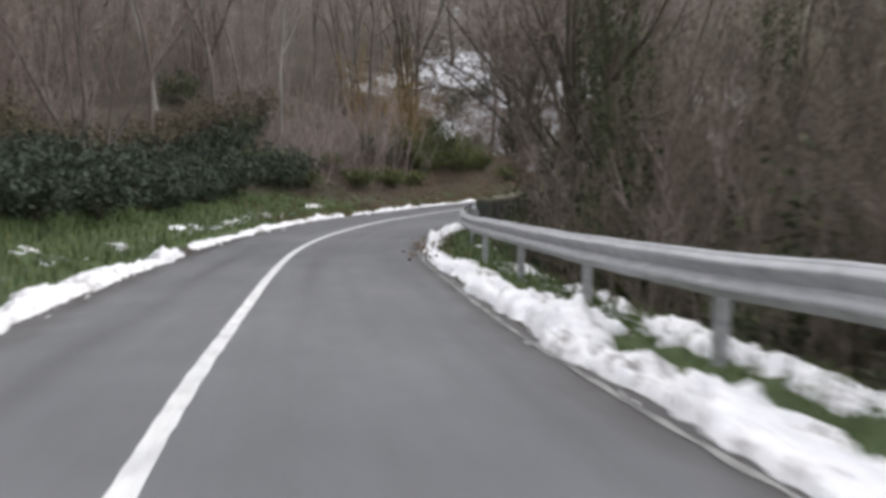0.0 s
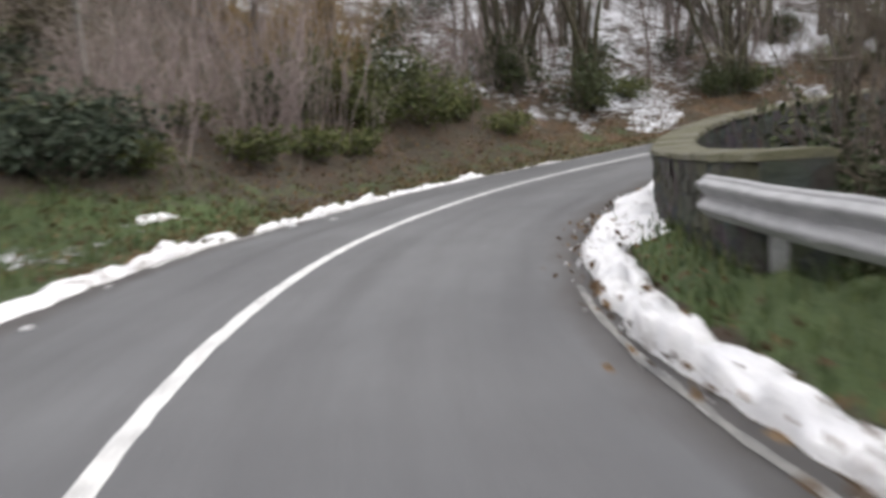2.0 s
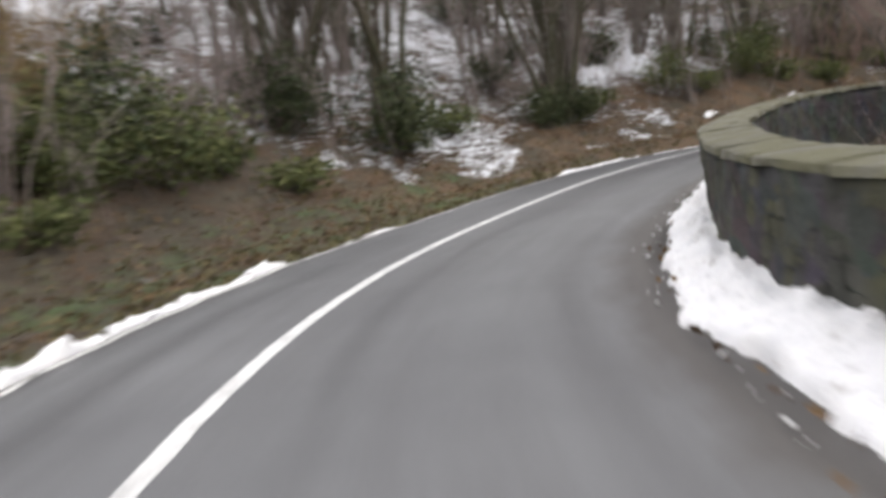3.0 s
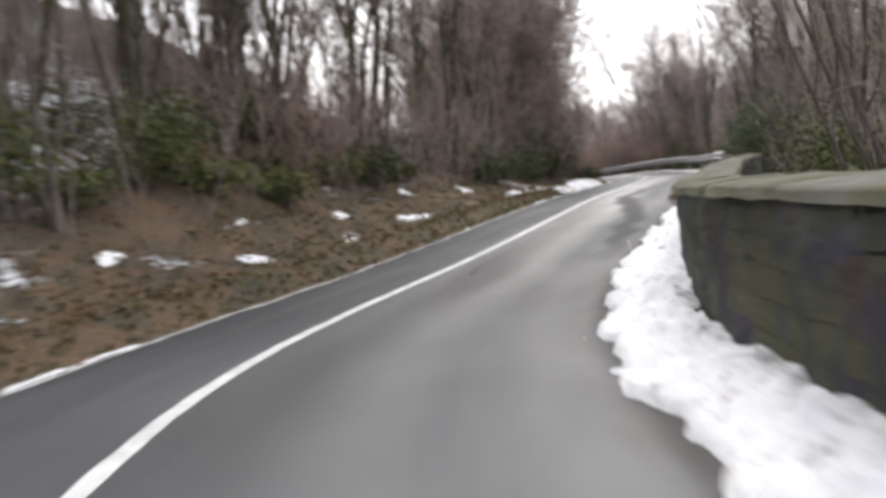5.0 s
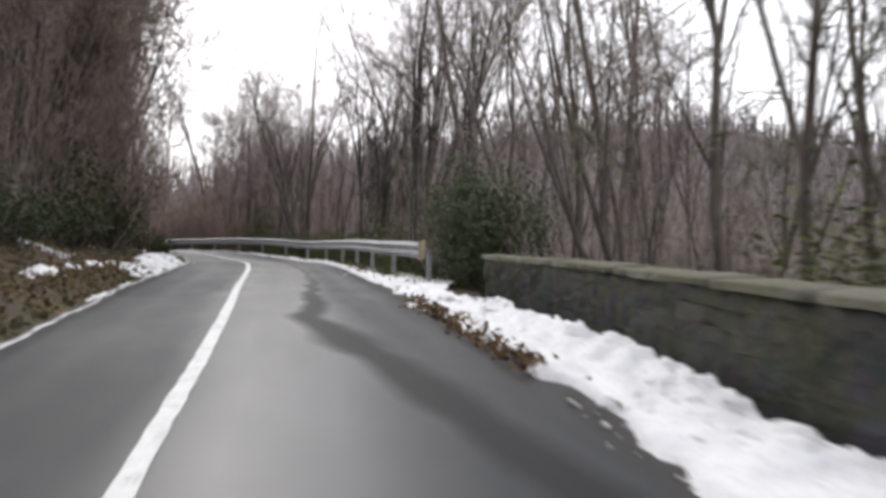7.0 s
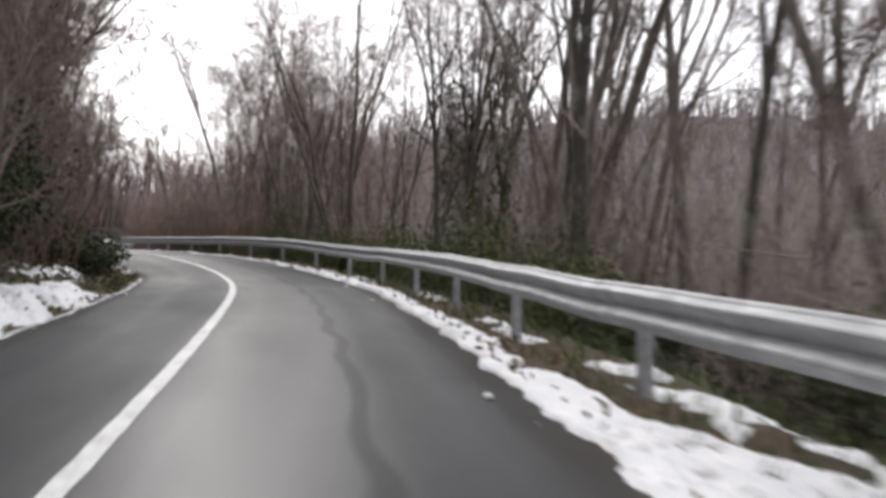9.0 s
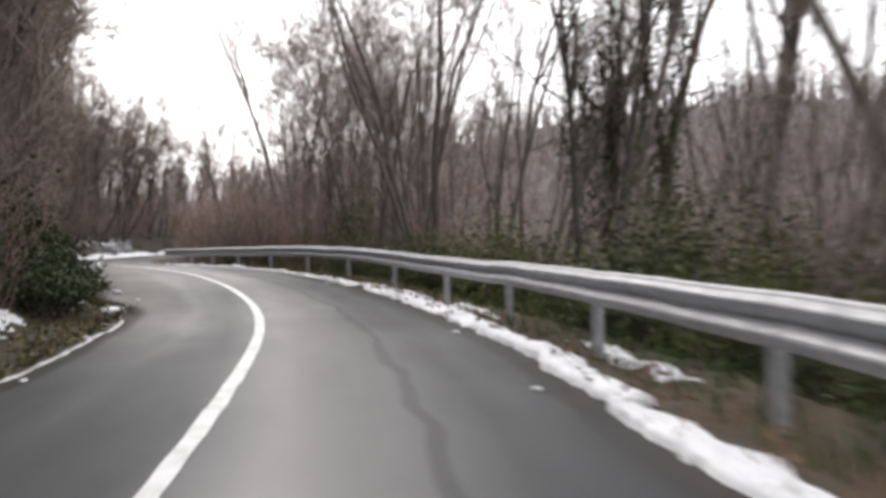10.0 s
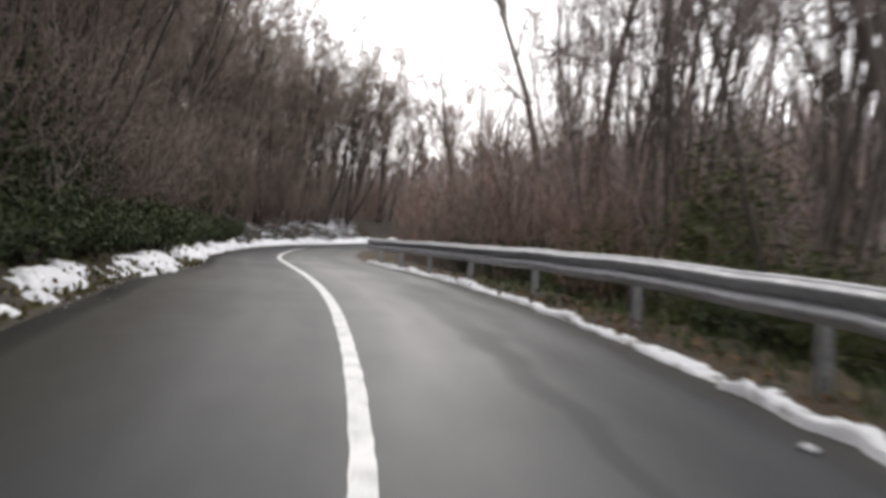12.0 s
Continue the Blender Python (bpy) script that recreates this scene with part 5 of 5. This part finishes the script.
scatter(yew, [(75.8, 4.55), (75.0, 4.95)], rng, sink=0.0, low=0.95, high=1.05)
low_green = [leafy_bush("dusty olive-green bush on the leafy bank", 196 + k, 2.1, 1.5, "undergrowth", OLIVE, 0.10, 1500) for k in range(2)]
scatter(low_green, [(36.6, -5.6), (37.3, -4.7), (38.0, -5.2), (38.9, -4.6), (37.0, -6.4), (53.8, -5.1), (57.0, -5.3), (58.2, -5.6), (62.0, -6.0)], rng, sink=0.0)
clumps = [leafy_bush("dark evergreen clump at the foot of a coppice stool", 193 + k, 1.9, 1.5, "undergrowth", IVY, 0.10, 1700) for k in range(2)]
scatter(clumps, [(49.0, -4.2), (49.8, -4.4), (43.0, -5.5), (44.1, -4.2), (38.3, -5.4), (62.8, -6.9), (53.4, -7.4), (36.0, -5.4)], rng, sink=0.0, low=0.8, high=1.15)
valley_green = [leafy_bush("olive-green evergreen bush among the trunks behind the rail", 186 + k, 2.0, 1.7, "undergrowth", OLIVE, 0.07, 2600) for k in range(2)]
scatter(valley_green, [(s, 5.6 + rng.normal() * 0.5) for s in np.arange(84, 116, 2.1)] + [(s, 4.5 + rng.random() * 0.3) for s in np.arange(85, 112, 2.7)] + [(96.5, 5.0), (97.6, 5.3), (104.0, 5.2), (100.4, 5.4), (101.2, 5.7)], rng, sink=0.0, low=0.6, high=1.3)
tall_green = [leafy_bush("tall olive-green evergreen shrub behind the guard rail", 180, 2.0, 3.0, "tall dark shrubs", OLIVE, 0.075, 4200)]
scatter(tall_green, [(93.4, 5.7), (92.2, 6.2), (110.8, 5.6), (112.2, 6.0)], np.random.default_rng(6), sink=0.0, low=0.8, high=1.1)
scrub = [leafy_bush("low scrubby olive bush on the leafy bank", 199, 1.4, 0.8, "undergrowth", OLIVE, 0.10, 700, "bramble_bush")]
scatter(scrub, [(45.3, -5.0), (46.0, -4.4), (44.4, -4.2), (50.4, -4.6), (51.3, -5.1), (55.2, -5.3), (58.4, -4.9), (60, -4.4), (63, -4.6), (33.2, -4.1), (34.8, -4.0), (36.0, -3.9), (41.2, -4.1), (40.2, -4.8), (61.5, -5.4), (66, -4.2)] + spots_in(rng, 6, 26, 33, -6.5, -4.4, 0.9), rng, sink=0.0)
brush = [thicket("leafless russet shrub of thin upright stems", 200 + k, 2.2, 2.8, "russet shrubs", (RUST, DUSK, SHADETWIG)[k]) for k in range(3)]
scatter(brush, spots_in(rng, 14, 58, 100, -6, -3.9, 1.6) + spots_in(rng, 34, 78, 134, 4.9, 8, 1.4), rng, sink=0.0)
shaded_shrubs = [thicket("leafless brown shrub behind the guard rail, darkened with painted shade", 204 + k, 2.2, 2.8, "dark brown shrubs", SHADETWIG) for k in range(2)]
scatter(shaded_shrubs, spots_in(rng, 20, -2, 30, 4.8, 9, 1.4), rng, sink=0.0)
drab = [thicket("leafless grey-brown shrub on the wooded slope", 220 + k, 2.4, 3.0, "grey-brown shrubs", TWIGS, thick=0.015) for k in range(3)]
scatter(drab, [(31.5, -4.9), (32.6, -5.6), (33.6, -4.6), (34.6, -5.4), (35.4, -4.7), (36.4, -6.3), (40.0, -5.4), (40.8, -6.2), (42.6, -6.4), (43.4, -5.8), (44.0, -6.9), (49.4, -6.0), (51.4, -6.4)] + spots_in(rng, 9, 30, 66, -14, -5.4, 1.8) + spots_in(rng, 18, -6, 30, -14, -9.4, 1.6) + spots_in(rng, 44, 36, 74, 5.2, 12, 1.3) + spots_in(rng, 6, 62, 80, -9, -5, 1.6), rng, sink=0.0)
tall_brush = [thicket("tall dense dark tangle of leafless branches over the road", 230 + k, 4.4, 7.0, "dense tangle above the road", DUSK, 36, 10, 0.022, "tall_thicket", 2) for k in range(3)]
scatter(tall_brush, [(s, -6.0 + rng.normal() * 0.3) for s in np.arange(84, 168, 2.8)] + [(61, -7.5), (67, -7.0), (72, -6.4), (77.5, -5.6)] + [(s, -11 + rng.normal() * 0.6) for s in np.arange(-6, 34, 3.0)], rng, sink=0.0, low=0.7, high=1.15)
# Backing added to darken the gaps between the trees, in shade-painted brown.
brown_brush = [thicket("tall dense brown tangle behind the ivy-clad trees", 233 + k, 4.2, 7.0, "dense tangle above the road", SHADETWIG, 36, 10, 0.022, "tall_thicket", 2) for k in range(2)]
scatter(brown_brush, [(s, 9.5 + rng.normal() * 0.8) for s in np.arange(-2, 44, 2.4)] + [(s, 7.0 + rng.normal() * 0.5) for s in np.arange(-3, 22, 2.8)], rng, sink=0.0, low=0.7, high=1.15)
whips = [thicket("tall leafless grey-brown saplings in a dense stand", 236 + k, 3.6, 6.2, "dense stands of saplings", (TWIGS, DUSK, TWIGS)[k], 22, 9, 0.02, "tall_thicket", 2) for k in range(3)]
scatter(whips, [(s, 7.2 + rng.normal() * 0.6) for s in np.arange(79, 138, 2.3)] + [(s, 10.5 + rng.normal() * 0.8) for s in np.arange(78, 140, 3.2)] + [(s, 7.6 + rng.normal() * 0.6) for s in np.arange(38, 76, 2.4)] + [(s, 9.8 + rng.normal() * 0.8) for s in np.arange(44, 78, 2.6)], rng, sink=0.0, low=0.6, high=1.0)
bank_brush = [thicket("dense brown brush of fine leafless twigs over the bank", 244 + k, 4.2, 6.2, "dense tangle above the road", DUSK, 30, 14, 0.013, "tall_thicket", 2) for k in range(2)]
scatter(bank_brush, [(s, left_edge(s) - 3.2 + rng.normal() * 0.3) for s in np.arange(82, 150, 2.1)], rng, sink=0.0, low=0.75, high=1.2, lean=10)
russet = [thicket("tall russet leafless thicket where the road bends away", 240 + k, 3.6, 4.2, "russet thickets", (RUST, DUSK)[k], 34, 10, 0.018, "tall_thicket") for k in range(2)]
scatter(russet, [(s, 5.2 + rng.random() * 0.8) for s in np.arange(112, 150, 2.2)] + [(s, 6.8 + rng.random()) for s in np.arange(110, 166, 2.8)] + [(s, -5.3 - rng.random() * 1.2) for s in np.arange(128, 170, 2.6)], rng, sink=0.0, low=0.55, high=1.25)
gold = [thicket("ochre leafless shrub at the bend", 210, 3.2, 4.0, "ochre shrubs", OCHRE, 40)]
scatter(gold, [(36.8, -6.2), (38.2, -6.9), (37.4, -8.2)], rng, sink=0.0)


# ---- what nobody could count ----
def small_bare_tree(seed, limbs, twigs, thick):
    """The pattern of a far tree, 10 m high."""
    rng = np.random.default_rng(seed)
    t = Tubes()
    pts = bent(rng, (0, 0, -0.4), np.array([0, 0, 1]) + rng.normal(size=3) * 0.08, 10, 5, 0.12)
    t.add(pts, thick * np.array([1, 0.8, 0.6, 0.36, 0.18, 0.04]), 3)
    for _ in range(limbs):
        u = rng.uniform(0.15, 0.97)
        q, e = at_length(pts, u)
        lp = bent(rng, q, sideways(rng, e, 0.6), rng.uniform(1.6, 3.2) * (1.25 - 0.75 * u), 2, 0.2, 0.1)
        t.whip(lp, [thick * 0.30, thick * 0.2])
        for _ in range(twigs):
            q2, e2 = at_length(lp, rng.uniform(0.3, 1.0))
            t.spike(bent(rng, q2, sideways(rng, e2, 0.7), rng.uniform(0.5, 1.2), 1, 0.1), thick * 0.17)
    return t.pattern()


def far_wood(name, label, count, seed, place, low, high, limbs, twigs, thick, material):
    """Leafless trees that clothe the far slopes."""
    rng = np.random.default_rng(seed)
    x, y = place(rng, count)
    ss, oo, zz = along(x, y)
    z = zz + rise(ss, oo, x, y)
    keep = np.abs(oo) > 12
    spots = np.stack([x, y, z], 1)[keep]
    n = len(spots)
    kinds = [small_bare_tree(seed * 10 + k, limbs, twigs, thick) for k in range(7)]
    me = repeated(name, kinds, spots, rng.uniform(0, 6.28, n), rng.uniform(low, high, n) / 10, rng.integers(0, 7, n), material)
    return tagged(new(name, me), label, "woodland", kind="stuff")


def beside_road(rng, n):
    p = on_road(rng.uniform(20, 171, n), rng.uniform(12, 60, n) * np.where(rng.random(n) < 0.72, 1, -1))
    return p[:, 0], p[:, 1]


def on_ridge(rng, n):
    south = rng.random(n) < 0.12
    return np.where(south, rng.uniform(30, 230, n), rng.uniform(215, 375, n)), np.where(south, rng.uniform(-340, -120, n), rng.uniform(-230, 150, n))


far_wood("far_wood", "leafless wood filling the valley slopes behind the road", 640, 31, beside_road, 5, 11, 24, 4, 0.05, TWIGS)
far_wood("ridge_wood", "brown winter wood on the ridge across the valley, haze painted into its twigs", 3000, 33, on_ridge, 6, 13, 9, 0, 0.42, HAZETWIG)


def grass_tufts():
    rng = np.random.default_rng(35)
    n = 15000
    pick = rng.random(n)
    s = np.where(pick < 0.42, rng.uniform(-6, 32, n), np.where(pick < 0.72, rng.uniform(-8, 29, n), rng.uniform(75, 118, n)))
    o = np.where(pick < 0.42, rng.uniform(-4.6, -2.5, n), np.where(pick < 0.72, rng.uniform(2.95, 4.5, n), rng.uniform(3.1, 4.8, n)))
    p = on_road(s, o)
    z = p[:, 2] + rise(s, o, p[:, 0], p[:, 1]) - 0.03
    a = rng.uniform(0, 2 * np.pi, n)
    ln, lean = rng.uniform(0.08, 0.26, n), rng.uniform(0.1, 0.9, n)
    dx, dy = np.cos(a), np.sin(a)
    w = 0.010
    b = np.stack([p[:, 0], p[:, 1], z], 1)
    side = np.stack([-dy, dx, 0 * dx], 1) * w
    mid = b + np.stack([dx * lean * ln * 0.4, dy * lean * ln * 0.4, ln * 0.65], 1)
    tip = b + np.stack([dx * lean * ln, dy * lean * ln, ln * (1.05 - 0.4 * lean)], 1)
    v = np.stack([b - side, b + side, mid + side * 0.7, mid - side * 0.7, tip], 1).reshape(-1, 3)
    i = np.arange(n)[:, None] * 5
    f = np.concatenate([i, i + 1, i + 2, i + 3], 1).tolist() + np.concatenate([i + 3, i + 2, i + 4], 1).tolist()
    return tagged(new("grass", mesh_of("grass", v, f, GRASS, False)), "short green winter grass on the verges", "grass", kind="stuff")


grass_tufts()


def fallen_leaves():
    rng = np.random.default_rng(37)
    n = 16000
    pick = rng.random(n)
    s = np.where(pick < 0.93, rng.uniform(26, 80, n), rng.uniform(14, 74, n))
    o = np.where(pick < 0.93, -2.2 - rng.random(n) ** 1.6 * 7, rng.uniform(2.62, 3.4, n))
    p = on_road(s, o)
    z = p[:, 2] + rise(s, o, p[:, 0], p[:, 1]) + 0.015
    m = 900
    s2 = np.where(rng.random(m) < 0.6, rng.uniform(64, 70.5, m), rng.uniform(16, 29, m))
    o2 = np.where(s2 > 40, 2.46, 2.75) + rng.normal(size=m) * np.where(s2 > 40, 0.11, 0.2)
    q = on_road(s2, o2, 0.03 + 0.05 * rng.random(m))
    s3 = np.where(rng.random(m) < 0.7, rng.uniform(76, 112, m), rng.uniform(98, 118, m))
    on_left = rng.random(m) < 0.3
    o3 = np.where(on_left, left_edge(s3) - 0.1 - 0.9 * rng.random(m), 2.62 + 0.6 * rng.random(m))
    q3 = on_road(s3, o3, np.where(on_left, 0.10, 0.06) + 0.05 * rng.random(m))
    p = np.concatenate([np.stack([p[:, 0], p[:, 1], z], 1), q, q3])
    me = leaves_mesh("fallen_leaves", rng, p, 0.075, DRY, 0.0)
    return tagged(new("fallen_leaves", me), "brown fallen leaves strewn over the banks", "leaves", kind="stuff")


fallen_leaves()


def bank_grass():
    """Withered blades on the ledge of the bank."""
    rng = np.random.default_rng(39)
    n = 15000
    s = rng.uniform(28, 128, n)
    o = left_edge(s) - 0.08 - rng.random(n) ** 2.2 * 2.4
    p = on_road(s, o)
    z = p[:, 2] + rise(s, o, p[:, 0], p[:, 1]) - 0.03
    b = np.stack([p[:, 0], p[:, 1], z], 1)
    return tagged(new("dry_grass", leaves_mesh("dry_grass", rng, b, 0.09, DRYGRASS, -0.9)), "withered olive grass on the bank's ledge", "grass", kind="stuff")


bank_grass()


def saplings():
    """Thin whips and brushwood all over the slopes."""
    rng = np.random.default_rng(41)
    kinds = []
    for _ in range(12):
        t = Tubes()
        pts = bent(rng, (0, 0, -0.06), np.array([0, 0, 1.0]) + rng.normal(size=3) * 0.25, 1.0, 3, 0.14)
        t.add(pts, np.linspace(0.0065, 0.002, 4), 3)
        for _ in range(5):
            q, e = at_length(pts, rng.uniform(0.25, 1.0))
            t.spike(bent(rng, q, sideways(rng, e, 0.6), rng.uniform(0.15, 0.45), 1, 0.1), 0.004)
        kinds.append(t.pattern())
    n = 2600
    pick = rng.random(n)[:, None]
    zones = np.array([(30, 64, -20, -3.8), (60, 130, -9, -3.8), (74, 132, 4.6, 14), (-5, 26, 4.6, 10)])
    zone = zones[np.searchsorted([0.28, 0.62, 0.95], pick[:, 0])]
    s, o = rng.uniform(zone[:, 0], zone[:, 1]), rng.uniform(zone[:, 2], zone[:, 3])
    p = on_road(s, o)
    ss, oo, zz = along(p[:, 0], p[:, 1])
    p[:, 2] = zz + rise(ss, oo, p[:, 0], p[:, 1])
    me = repeated("saplings", kinds, p, rng.uniform(0, 6.28, n), rng.uniform(0.7, 3.2, n), rng.integers(0, 12, n), TWIGS)
    return tagged(new("saplings", me), "thin leafless saplings and brushwood on the slopes", "saplings", kind="stuff")


saplings()
